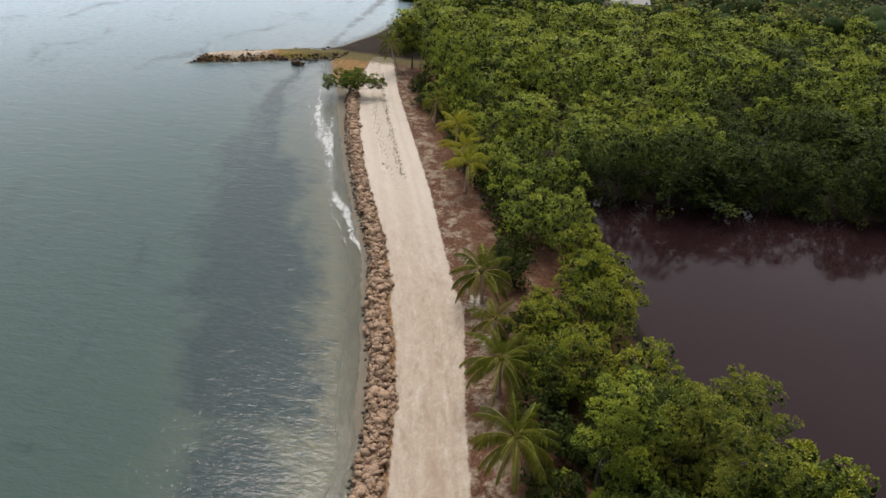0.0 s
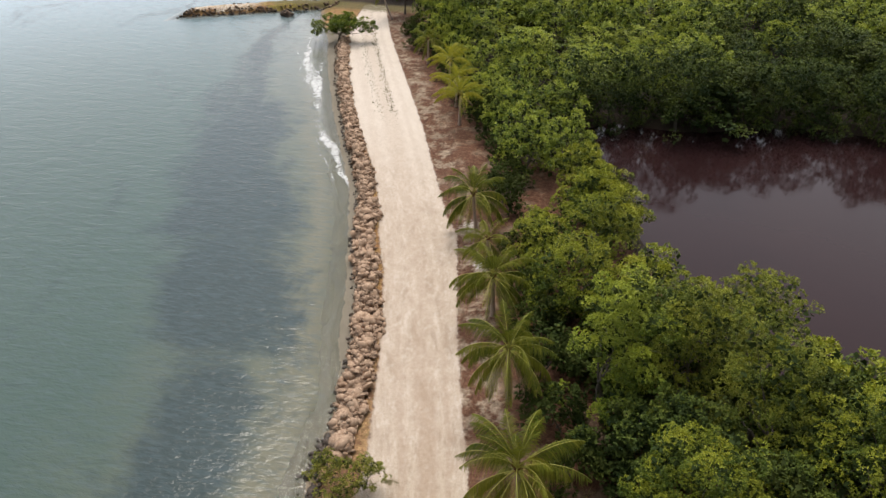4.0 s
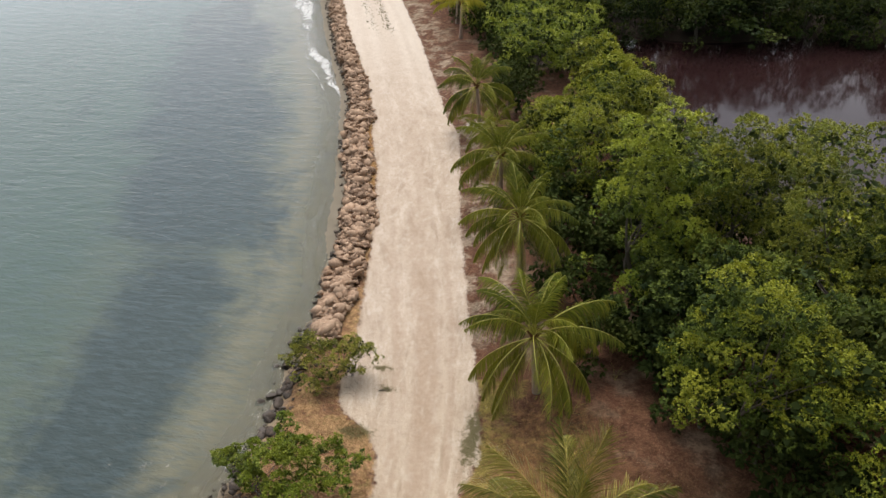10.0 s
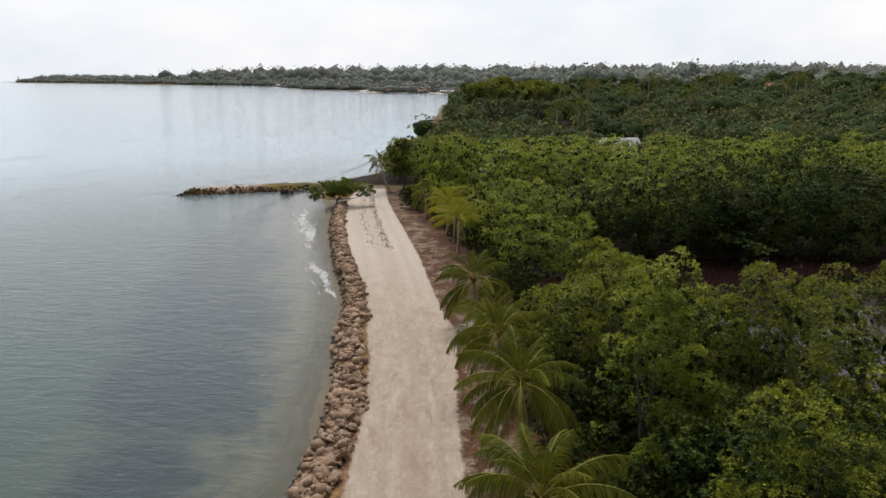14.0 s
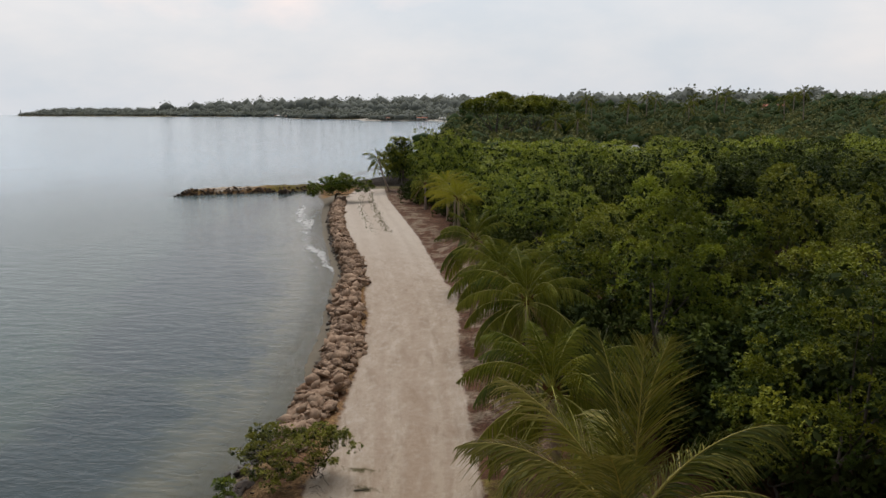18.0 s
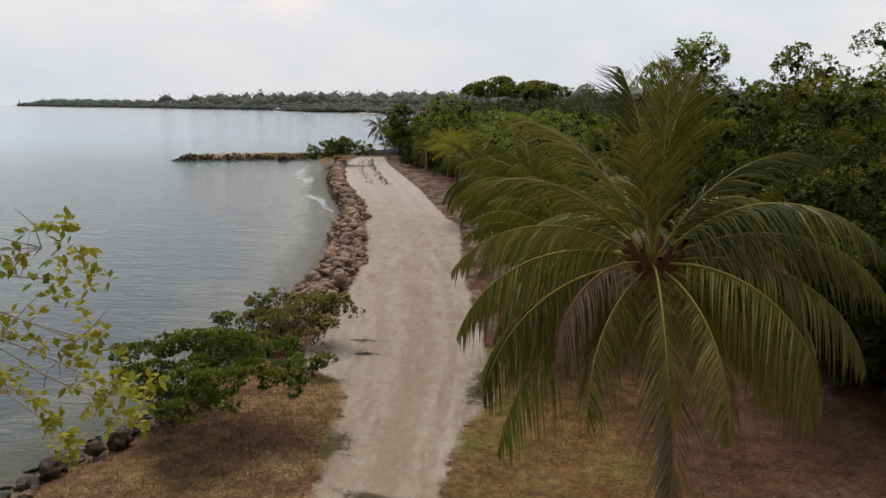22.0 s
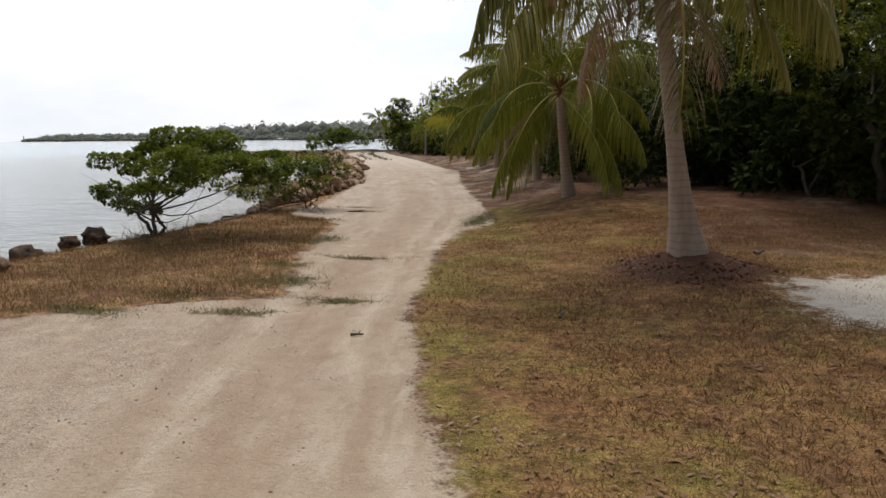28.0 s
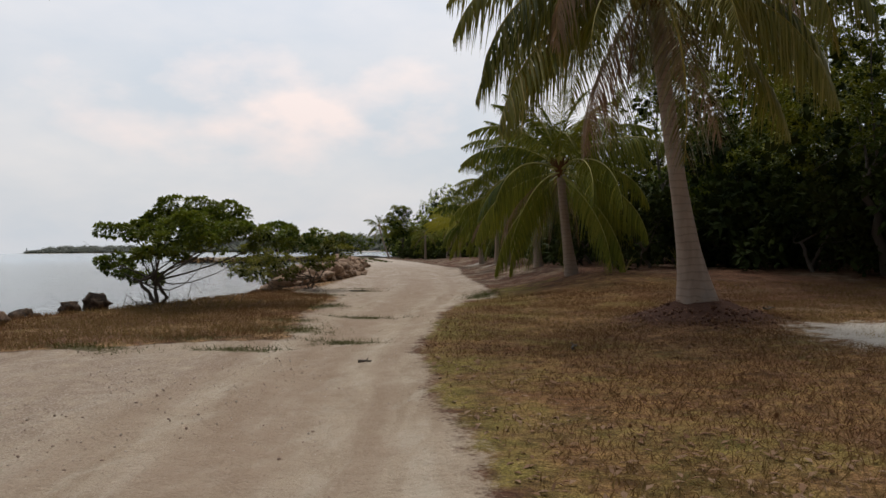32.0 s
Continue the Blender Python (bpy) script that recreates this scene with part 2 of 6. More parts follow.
M_PALM_GOLD = leaf_material("ageing_palm_leaflet", (0.13, 0.115, 0.026), (0.36, 0.26, 0.075), (0.60, 0.42, 0.18), 0.4, 0.12, 0.3, 0.6)


# near-black green: the shade within dense foliage, put into the colour
def make_shade_fill():
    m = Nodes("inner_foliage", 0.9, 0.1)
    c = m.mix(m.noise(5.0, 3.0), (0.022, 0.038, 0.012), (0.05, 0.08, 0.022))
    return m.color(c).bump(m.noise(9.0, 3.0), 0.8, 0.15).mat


def make_bark(name, a, b, rings=False):
    m = Nodes(name, 0.85, 0.2)
    n1 = m.noise(3.0, 5.0, 0.6, m.objpos(), (4, 4, 1))
    c = m.mix(n1, a, b)
    h = m.noise(22.0, 4.0, 0.6, m.objpos(), (1, 1, 0.35))
    if rings:
        sep = m.n.new("ShaderNodeSeparateXYZ"); m.l.new(m.objpos(), sep.inputs[0])
        wob = m.math("ADD", sep.outputs["Z"], m.math("MULTIPLY", m.noise(3.0, 2.0, vec=m.objpos()), 0.12))
        saw = m.math("FRACT", m.math("MULTIPLY", wob, 8.5))
        c = m.mix(m.step(saw, 0.70, 1.0, 0.0, 0.4), c, (0.12, 0.09, 0.07))
        c = m.mix(m.step(m.noise(1.6, 4.0, vec=m.objpos()), 0.52, 0.70, 0.0, 0.6), c, (0.34, 0.31, 0.28))
        h = m.math("ADD", m.math("MULTIPLY", h, 0.7), m.math("MULTIPLY", saw, 0.45))
    return m.color(c).bump(h, 0.6, 0.02).mat


# dark copy of the leaf colour: shade inside crowns and under woods
M_LEAF_SHADED = leaf_material("shade_toned_leaf", (0.026, 0.040, 0.010), (0.055, 0.075, 0.016), (0.085, 0.085, 0.022), 0.8, 0.1, 0.08)
M_SHADE_FILL = make_shade_fill()
M_BARK = make_bark("mangrove_bark", (0.075, 0.06, 0.048), (0.16, 0.14, 0.115))
M_BARK_PALE = make_bark("bleached_wood", (0.42, 0.38, 0.33), (0.60, 0.56, 0.50))
M_PALM_TRUNK = make_bark("palm_bark", (0.27, 0.20, 0.155), (0.50, 0.40, 0.325), True)
M_RACHIS = Nodes("frond_stalk", 0.5, 0.3).color((0.33, 0.275, 0.055)).mat
M_RACHIS_YOUNG = Nodes("young_frond_stalk", 0.45, 0.3).color((0.40, 0.38, 0.085)).mat
M_RACHIS_GOLD = Nodes("yellow_frond_stalk", 0.5, 0.3).color((0.38, 0.28, 0.05)).mat
M_RACHIS_DRY = Nodes("dry_frond_stalk", 0.7, 0.2).color((0.33, 0.22, 0.10)).mat
M_FIBRE = make_bark("palm_fibre", (0.08, 0.045, 0.025), (0.24, 0.12, 0.05))
M_NUT = Nodes("coconut_husk", 0.5, 0.3).color((0.22, 0.17, 0.04)).mat


def make_rock(name, a, b, c):
    m = Nodes(name, 0.85, 0.25)
    col = m.mix(m.rand(), a, b)
    col = m.mix(m.step(m.island(), 0.35, 0.95, 0.0, 0.95), col, c)
    col = m.mix(m.step(m.noise(6.0, 6.0, 0.65), 0.4, 0.7), col, b)
    z = m.n.new("ShaderNodeSeparateXYZ"); m.l.new(m.pos(), z.inputs[0])
    wet = m.step(m.math("ADD", z.outputs["Z"], m.math("MULTIPLY", m.noise(2.0), 0.3)), -0.30, 0.02)
    col = m.mix(wet, (0.055, 0.042, 0.032), col)
    m.rough(m.step(wet, 0.0, 1.0, 0.35, 0.88))
    return m.color(col).bump(m.noise(24.0, 6.0, 0.6), 0.6, 0.03).mat


M_ROCK = make_rock("coral_rock", (0.28, 0.172, 0.105), (0.47, 0.335, 0.232), (0.115, 0.066, 0.040))
M_ROCK_DARK = make_rock("dark_shore_rock", (0.10, 0.064, 0.042), (0.20, 0.135, 0.088), (0.045, 0.034, 0.027))


def make_ground():
    m = Nodes("ground_sand_grass_soil", 0.95, 0.12)
    road, lat, yy = m.attr("road"), m.attr("lat"), m.attr("along")
    n1, n2, n3 = m.noise(0.8, 5.0), m.noise(4.0, 5.0, 0.6), m.noise(28.0, 4.0, 0.6)
    edge = m.math("ADD", road, m.math("ADD", m.math("MULTIPLY", m.math("SUBTRACT", n1, 0.5), 0.55),
                                     m.math("ADD", m.math("MULTIPLY", m.math("SUBTRACT", n2, 0.5), 0.55), m.math("MULTIPLY", m.math("SUBTRACT", n3, 0.5), 0.45))))
    # packed pale coral sand
    sand = m.mix(n1, (0.44, 0.345, 0.262), (0.56, 0.470, 0.378))
    sand = m.mix(m.step(n2, 0.50, 0.75, 0.0, 0.6), sand, (0.37, 0.29, 0.21))
    flow = m.n.new("ShaderNodeCombineXYZ")
    m.l.new(m.math("MULTIPLY", lat, 3.4), flow.inputs[0]); m.l.new(m.math("MULTIPLY", yy, 0.16), flow.inputs[1])
    streak = m.noise(2.2, 6.0, 0.65, flow.outputs[0], None, 0.35)
    sand = m.mix(m.step(streak, 0.50, 0.66, 0.0, 0.6), sand, (0.33, 0.245, 0.172))
    sand = m.mix(m.step(streak, 0.46, 0.34, 0.0, 0.6), sand, (0.64, 0.56, 0.47))
    sand = m.mix(m.step(n3, 0.60, 0.70, 0.0, 0.45), sand, (0.30, 0.22, 0.16))
    speck = m.noise(110.0, 2.0, 0.7)
    sand = m.mix(m.step(speck, 0.56, 0.66, 0.0, 0.55), sand, (0.24, 0.17, 0.12))
    sand = m.mix(m.step(speck, 0.42, 0.34, 0.0, 0.5), sand, (0.66, 0.58, 0.48))
    sand = m.mix(m.step(m.noise(1.7, 6.0, 0.68, None, (1.6, 0.7, 1.0, 12.0)), 0.50, 0.66, 0.0, 0.55), sand, (0.60, 0.53, 0.45))
    sand = m.mix(m.step(m.noise(9.0, 4.0, 0.7), 0.64, 0.72, 0.0, 0.6), sand, (0.25, 0.18, 0.13))
    sand = m.mix(m.step(yy, 45.0, 75.0, 0.0, 0.7), sand, (0.66, 0.585, 0.50))
    sand = m.mix(1.0, sand, m.mix(m.step(yy, 12.0, 30.0), (0.98, 0.965, 0.90), (1.0, 1.0, 1.0)), "MULTIPLY")
    # wheel ruts: two browner bands
    for c0, half, much in ((0.52, 0.20, 0.75), (0.20, 0.10, 0.5), (0.80, 0.06, 0.5)):
        band = m.math("ABSOLUTE", m.math("SUBTRACT", m.math("ADD", lat, m.math("MULTIPLY", m.math("SUBTRACT", n1, 0.5), 0.16)), c0))
        sand = m.mix(m.math("MULTIPLY", m.math("MULTIPLY", m.step(yy, 24.0, 40.0, 0.85, 0.3), m.step(band, half * 0.3, half, much, 0.0)), m.step(n2, 0.2, 0.6, 0.4, 1.0)), sand, (0.365, 0.262, 0.182))
    # litter, dry grass and bare reddish soil beside it
    soil = m.mix(n2, (0.075, 0.034, 0.022), (0.165, 0.085, 0.056))
    soil = m.mix(m.step(m.noise(0.5, 4.0), 0.52, 0.66, 0.0, 0.5), soil, (0.27, 0.215, 0.16))
    dry = m.mix(m.step(m.noise(60.0, 3.0, 0.7), 0.35, 0.65), (0.155, 0.082, 0.034), (0.44, 0.27, 0.115))
    dry = m.mix(m.step(m.noise(0.6, 3.0, 0.6, None, (1.0, 1.6, 1.0)), 0.50, 0.64, 0.0, 0.7), dry, m.mix(m.step(m.noise(60.0, 3.0, 0.7), 0.35, 0.65), (0.16, 0.098, 0.040), (0.36, 0.245, 0.11)))
    dry = m.mix(m.step(n1, 0.45, 0.65, 0.0, 0.6), dry, (0.20, 0.095, 0.050))
    dry = m.mix(m.step(m.noise(1.4, 5.0, 0.65), 0.52, 0.68, 0.0, 0.7), dry, (0.17, 0.15, 0.05))
    straw = m.mix(m.step(m.noise(45.0, 4.0, 0.7), 0.35, 0.65), (0.19, 0.105, 0.052), (0.52, 0.35, 0.18))
    straw = m.mix(m.step(n2, 0.48, 0.66, 0.0, 0.6), straw, (0.19, 0.098, 0.060))
    straw = m.mix(m.step(m.noise(0.45, 5.0, 0.62, None, (1.0, 1.7, 1.0, 25.0)), 0.46, 0.58, 0.0, 0.8), straw, m.mix(n3, (0.11, 0.052, 0.034), (0.25, 0.135, 0.085)))
    straw = m.mix(m.step(m.noise(7.0, 5.0, 0.7), 0.55, 0.68, 0.0, 0.6), straw, (0.10, 0.055, 0.033))
    straw = m.mix(m.step(m.noise(2.4, 4.0, 0.6), 0.56, 0.66, 0.0, 0.6), straw, (0.16, 0.14, 0.055))
    dry = m.mix(m.attr("bank"), dry, straw)
    off = m.mix(m.step(m.math("ADD", m.attr("dry"), m.math("MULTIPLY", m.math("SUBTRACT", n2, 0.5), 0.8)), 0.25, 0.75), soil, dry)
    green = m.mix(m.step(m.noise(60.0, 3.0, 0.7), 0.35, 0.65), (0.12, 0.106, 0.028), (0.30, 0.25, 0.068))
    off = m.mix(m.step(m.math("ADD", m.attr("green"), m.math("ADD", m.math("MULTIPLY", m.math("SUBTRACT", m.noise(0.55, 3.0), 0.5), 1.8), m.math("MULTIPLY", m.math("SUBTRACT", n2, 0.5), 0.8))), 0.35, 0.85, 0.0, 0.9), off, green)
    off = m.mix(m.math("MULTIPLY", m.attr("verge"), m.step(m.math("ADD", m.noise(0.7, 5.0, 0.65), m.math("MULTIPLY", m.math("SUBTRACT", n2, 0.5), 0.4)), 0.46, 0.62, 0.0, 0.8)), off, m.mix(n2, (0.26, 0.205, 0.155), (0.40, 0.335, 0.265)))
    off = m.mix(m.step(n3, 0.58, 0.70, 0.0, 0.3), off, (0.30, 0.22, 0.15))
    stone = m.voronoi(52.0)
    cell = m.n.new("ShaderNodeSeparateXYZ"); m.l.new(m.voronoi(52.0, None, "Color"), cell.inputs[0])
    pebbly = m.mix(m.step(stone, 0.30, 0.62), m.mix(cell.outputs["X"], (0.40, 0.30, 0.24), (0.68, 0.58, 0.50)), (0.24, 0.175, 0.13))
    sand = m.mix(m.math("MULTIPLY", m.math("ADD", m.math("MULTIPLY", m.attr("gravel"), 0.5), 0.10), m.step(m.math("ADD", n2, m.math("MULTIPLY", n3, 0.4)), 0.45, 0.8)), sand, pebbly)
    off = m.mix(m.step(m.math("ADD", m.attr("bare"), m.math("MULTIPLY", m.math("SUBTRACT", n2, 0.5), 0.9)), 0.3, 0.8, 0.0, 0.9), off, soil)
    off = m.mix(m.step(speck, 0.56, 0.66, 0.0, 0.6), off, (0.055, 0.032, 0.02))
    off = m.mix(m.step(m.noise(75.0, 2.0, 0.7), 0.60, 0.68, 0.0, 0.5), off, (0.42, 0.31, 0.19))
    grain = m.step(m.math("ADD", m.math("MULTIPLY", m.noise(8.0, 9.0, 0.78, None, (1.0, 1.5, 1.0, 35.0), 0.6), 0.6), m.math("MULTIPLY", m.noise(2.3, 5.0, 0.65), 0.4)), 0.38, 0.62)
    off = m.mix(1.0, off, m.mix(grain, (0.52, 0.50, 0.46), (1.42, 1.38, 1.30)), "MULTIPLY")
    c = m.mix(m.step(edge, -0.12, 0.10), off, sand)
    c = m.mix(m.step(m.math("ADD", m.attr("weeds"), m.math("ADD", m.math("MULTIPLY", m.math("SUBTRACT", n2, 0.5), 1.6), m.math("MULTIPLY", m.math("SUBTRACT", n3, 0.5), 0.9))), 0.40, 0.75, 0.0, 0.9), c, m.mix(n3, (0.07, 0.062, 0.028), (0.16, 0.135, 0.06)))
    pale = m.mix(n2, (0.50, 0.45, 0.38), (0.68, 0.625, 0.545))
    c = m.mix(m.step(m.math("ADD", m.attr("pale"), m.math("ADD", m.math("MULTIPLY", m.math("SUBTRACT", n2, 0.5), 1.5), m.math("MULTIPLY", m.math("SUBTRACT", n3, 0.5), 1.0))), 0.35, 0.75), c, pale)
    c = m.mix(m.step(m.math("ADD", m.attr("mound"), m.math("MULTIPLY", m.math("SUBTRACT", n2, 0.5), 0.7)), 0.35, 0.6), c, m.mix(n3, (0.050, 0.024, 0.017), (0.15, 0.080, 0.055)))
    mud_and_floor = m.mix(n2, (0.022, 0.016, 0.012), (0.05, 0.038, 0.028))
    c = m.mix(m.step(m.attr("mud_and_floor"), 0.2, 0.7), c, mud_and_floor)
    # the sea bed and the wet strip
    z = m.n.new("ShaderNodeSeparateXYZ"); m.l.new(m.pos(), z.inputs[0])
    bed = m.mix(n1, (0.17, 0.145, 0.105), (0.25, 0.215, 0.165))
    c = m.mix(m.math("MAXIMUM", m.step(z.outputs["Z"], -0.30, -0.62), m.attr("wet")), c, bed)
    h = m.math("ADD", m.math("MULTIPLY", n2, 0.7), m.math("ADD", m.math("MULTIPLY", n3, 0.5), m.math("MULTIPLY", streak, 0.6)))
    return m.color(c).bump(h, 0.9, 0.07).mat


def make_sea():
    m = Nodes("sea_water", 0.09, 0.57)
    m.bsdf.inputs["IOR"].default_value = 1.33
    depth = m.attr("depth")
    n1 = m.noise(0.06, 4.0); n2 = m.noise(0.25, 4.0)
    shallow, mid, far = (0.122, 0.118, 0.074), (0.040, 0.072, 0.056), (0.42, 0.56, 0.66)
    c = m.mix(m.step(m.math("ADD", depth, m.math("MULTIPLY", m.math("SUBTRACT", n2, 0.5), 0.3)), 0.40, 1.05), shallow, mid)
    # sky mirrored at low angles, painted in as paler far water
    c = m.mix(m.step(m.attr("far_sheen"), 0.0, 1.0), c, far)
    weed = m.math("ADD", m.attr("weed"), m.math("ADD", m.math("MULTIPLY", m.math("SUBTRACT", m.noise(0.11, 5.0, 0.62, None, (1.0, 0.6, 1.0, 20.0), 0.8), 0.5), 2.4), m.math("MULTIPLY", m.math("SUBTRACT", m.noise(0.9, 5.0, 0.6, None, (0.5, 1.6, 1.0, 28.0), 0.5), 0.5), 0.9)))
    c = m.mix(m.step(weed, 0.12, 0.85, 0.0, 0.95), c, (0.018, 0.035, 0.035))
    # dark slopes of small waves, painted as streaks in the colour
    ripple_shade = m.noise(2.2, 4.0, 0.6, None, (0.45, 1.6, 1.0, 24.0), 0.4)
    c = m.mix(m.step(ripple_shade, 0.56, 0.36, 0.0, 0.30), c, (0.055, 0.085, 0.095))
    m.color(c)
    w1 = m.noise(0.55, 4.0, 0.55, None, (0.7, 1.9, 1.0, 32.0), 0.6)
    w2 = m.noise(2.6, 3.0, 0.5, None, (0.8, 1.6, 1.0, 24.0), 0.4)
    m.bump(m.math("ADD", m.math("MULTIPLY", w1, 1.0), m.math("MULTIPLY", w2, 0.45)), 1.0, 0.08)
    m.see_through(m.step(m.math("ADD", depth, m.math("MULTIPLY", m.math("SUBTRACT", n2, 0.5), 0.25)), 0.0, 0.40, 0.60, 1.0))
    return m.mat


def make_lagoon():
    m = Nodes("lagoon_water", 0.08, 0.21)
    m.bsdf.inputs["IOR"].default_value = 1.33
    m.bsdf.inputs["Specular Tint"].default_value = (1.0, 0.79, 0.80, 1)
    m.color(m.mix(m.noise(0.1, 3.0), (0.017, 0.008, 0.008), (0.026, 0.012, 0.012)))
    m.bump(m.noise(0.8, 3.0, 0.5, None, (1.0, 1.5, 1.0)), 0.05, 0.10)
    return m.mat


M_GROUND, M_SEA, M_LAGOON = make_ground(), make_sea(), make_lagoon()
_m = Nodes("foam", 0.8, 0.2)
_lace = _m.math("ADD", _m.noise(3.2, 6.0, 0.7, None, (1.0, 0.7, 1.0), 1.2), _m.math("MULTIPLY", _m.math("SUBTRACT", _m.noise(0.3, 3.0), 0.5), 0.5))
_m.color((0.78, 0.78, 0.76)).see_through(_m.step(_m.math("MULTIPLY", _m.attr("foam"), _m.math("ADD", _m.math("MULTIPLY", _m.math("SUBTRACT", _lace, 0.5), 1.8), 0.66)), 0.30, 0.72, 0.0, 0.7))
M_FOAM = _m.mat
M_GRASS = leaf_material("dry_grass_blade", (0.17, 0.095, 0.042), (0.40, 0.265, 0.12), (0.20, 0.20, 0.05), 0.8, 0.3, 0.05)
M_LITTER = leaf_material("fallen_leaf", (0.20, 0.105, 0.055), (0.40, 0.25, 0.145), (0.55, 0.44, 0.32), 0.8, 0.05)
_m = Nodes("soil_clod", 0.95, 0.1); M_SOIL = _m.color(_m.mix(_m.island(), (0.06, 0.03, 0.02), (0.17, 0.09, 0.06))).mat
M_WEED = leaf_material("weed_blade", (0.075, 0.085, 0.022), (0.19, 0.185, 0.05), (0.32, 0.26, 0.09), 0.8, 0.25, 0.05)
M_TUFT = leaf_material("straw_blade", (0.30, 0.20, 0.09), (0.58, 0.44, 0.22), (0.30, 0.30, 0.08), 0.8, 0.4, 0.05)
_m = Nodes("gravel_stone", 0.9, 0.2); M_GRAVEL = _m.color(_m.mix(_m.island(), (0.30, 0.20, 0.155), (0.66, 0.56, 0.47))).mat
M_WHITE = Nodes("white_wall_paint", 0.8, 0.2).color((0.72, 0.70, 0.67)).mat
_m = Nodes("red_roof_sheet", 0.7, 0.3); M_REDROOF = _m.color(_m.mix(_m.noise(0.6), (0.42, 0.12, 0.06), (0.50, 0.20, 0.12))).mat
_m = Nodes("grey_roof_sheet", 0.6, 0.4); M_GREYROOF = _m.color(_m.mix(_m.noise(0.8), (0.30, 0.30, 0.31), (0.44, 0.43, 0.42))).mat
# far foliage and hills: distance haze sits in the base colours
_m = Nodes("hazy_far_foliage", 0.9, 0.1)
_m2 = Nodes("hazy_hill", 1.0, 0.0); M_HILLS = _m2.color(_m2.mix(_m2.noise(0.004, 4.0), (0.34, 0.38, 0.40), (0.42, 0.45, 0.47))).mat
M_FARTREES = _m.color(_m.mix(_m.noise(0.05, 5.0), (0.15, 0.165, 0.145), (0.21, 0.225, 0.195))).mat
_m = Nodes("beach_sand", 0.95, 0.1); M_BEACH = _m.color(_m.mix(_m.noise(0.05), (0.50, 0.45, 0.38), (0.58, 0.54, 0.47))).mat


# ---- mesh helpers ----
def fast_mesh(name, verts, faces, mat, attrs=None, smooth=False):
    """A mesh from an n x 3 array and lists of m x 3 or m x 4 index arrays."""
    verts = np.asarray(verts, dtype=np.float32)
    faces = [np.asarray(f, dtype=np.int32) for f in (faces if isinstance(faces, list) else [faces])]
    me = bpy.data.meshes.new(name)
    me.vertices.add(len(verts)); me.vertices.foreach_set("co", verts.ravel())
    loops = np.concatenate([f.ravel() for f in faces])
    sizes = np.concatenate([np.full(len(f), f.shape[1], dtype=np.int32) for f in faces])
    me.loops.add(len(loops)); me.loops.foreach_set("vertex_index", loops)
    me.polygons.add(len(sizes))
    me.polygons.foreach_set("loop_start", np.concatenate([[0], np.cumsum(sizes)[:-1]]).astype(np.int32))
    me.polygons.foreach_set("loop_total", sizes)
    if smooth:
        me.polygons.foreach_set("use_smooth", np.ones(len(sizes), dtype=bool))
    me.update(calc_edges=True)
    for k, v in (attrs or {}).items():
        a = me.attributes.new(k, "FLOAT", "POINT"); a.data.foreach_set("value", np.asarray(v, dtype=np.float32).ravel())
    me.materials.append(mat)
    return me


def part(name, me, parent, label="", m=None):
    ob = new(name, me)
    ob.parent = parent
    if m is not None:
        ob.matrix_basis = m
    return tagged(ob, label)


def root(name, label, category, group="", at=None, kind=""):
    ob = new(name)
    ob.empty_display_size = 0.3
    if at is not None:
        ob.matrix_basis = at
    return tagged(ob, label, category, group, kind)


def join(pieces):
    """Joins (verts, faces) pairs whose faces have one width."""
    vs, fs, n = [], [], 0
    for v, f in pieces:
        vs.append(v); fs.append(np.asarray(f) + n); n += len(v)
    return np.concatenate(vs), np.concatenate(fs)


def tube(points, radii, sides=8, cap=True):
    """Quads round a polyline."""
    p = np.asarray(points, float); r = np.broadcast_to(np.asarray(radii, float), (len(p),))
    d = np.gradient(p, axis=0); d /= np.linalg.norm(d, axis=1, keepdims=True) + 1e-9
    up = np.where(np.abs(d[:, 2:3]) > 0.9, [[1.0, 0, 0]], [[0, 0, 1.0]])
    a = np.cross(d, up); a /= np.linalg.norm(a, axis=1, keepdims=True) + 1e-9
    b = np.cross(d, a)
    ang = np.linspace(0, 2 * np.pi, sides, endpoint=False)
    ring = p[:, None] + r[:, None, None] * (a[:, None] * np.cos(ang)[None, :, None] + b[:, None] * np.sin(ang)[None, :, None])
    v = ring.reshape(-1, 3)
    i, j = np.meshgrid(np.arange(len(p) - 1), np.arange(sides), indexing="ij")
    f = np.stack([i * sides + j, i * sides + (j + 1) % sides, (i + 1) * sides + (j + 1) % sides, (i + 1) * sides + j], -1).reshape(-1, 4)
    return v, f


def ico(sub):
    bm = bmesh.new(); bmesh.ops.create_icosphere(bm, subdivisions=sub, radius=1.0)
    v = np.array([x.co[:] for x in bm.verts]); f = np.array([[x.index for x in q.verts] for q in bm.faces])
    bm.free(); return v, f


ICO1, ICO2, ICO3 = ico(1), ico(2), ico(3)


def lump(v, rng, amount=0.25, freq=1.5):
    """Moves the points of a unit ball in and out by smooth noise."""
    o = rng.uniform(-50, 50, 3)
    k = np.array([noise.noise(Vector(q * freq + o)) for q in v])
    return v * (1 + amount * 2 * k)[:, None]


# ---- the plan: lines as x over y ----
def line(*pairs):
    a = np.array(pairs); return lambda y: np.interp(y, a[:, 0], a[:, 1])


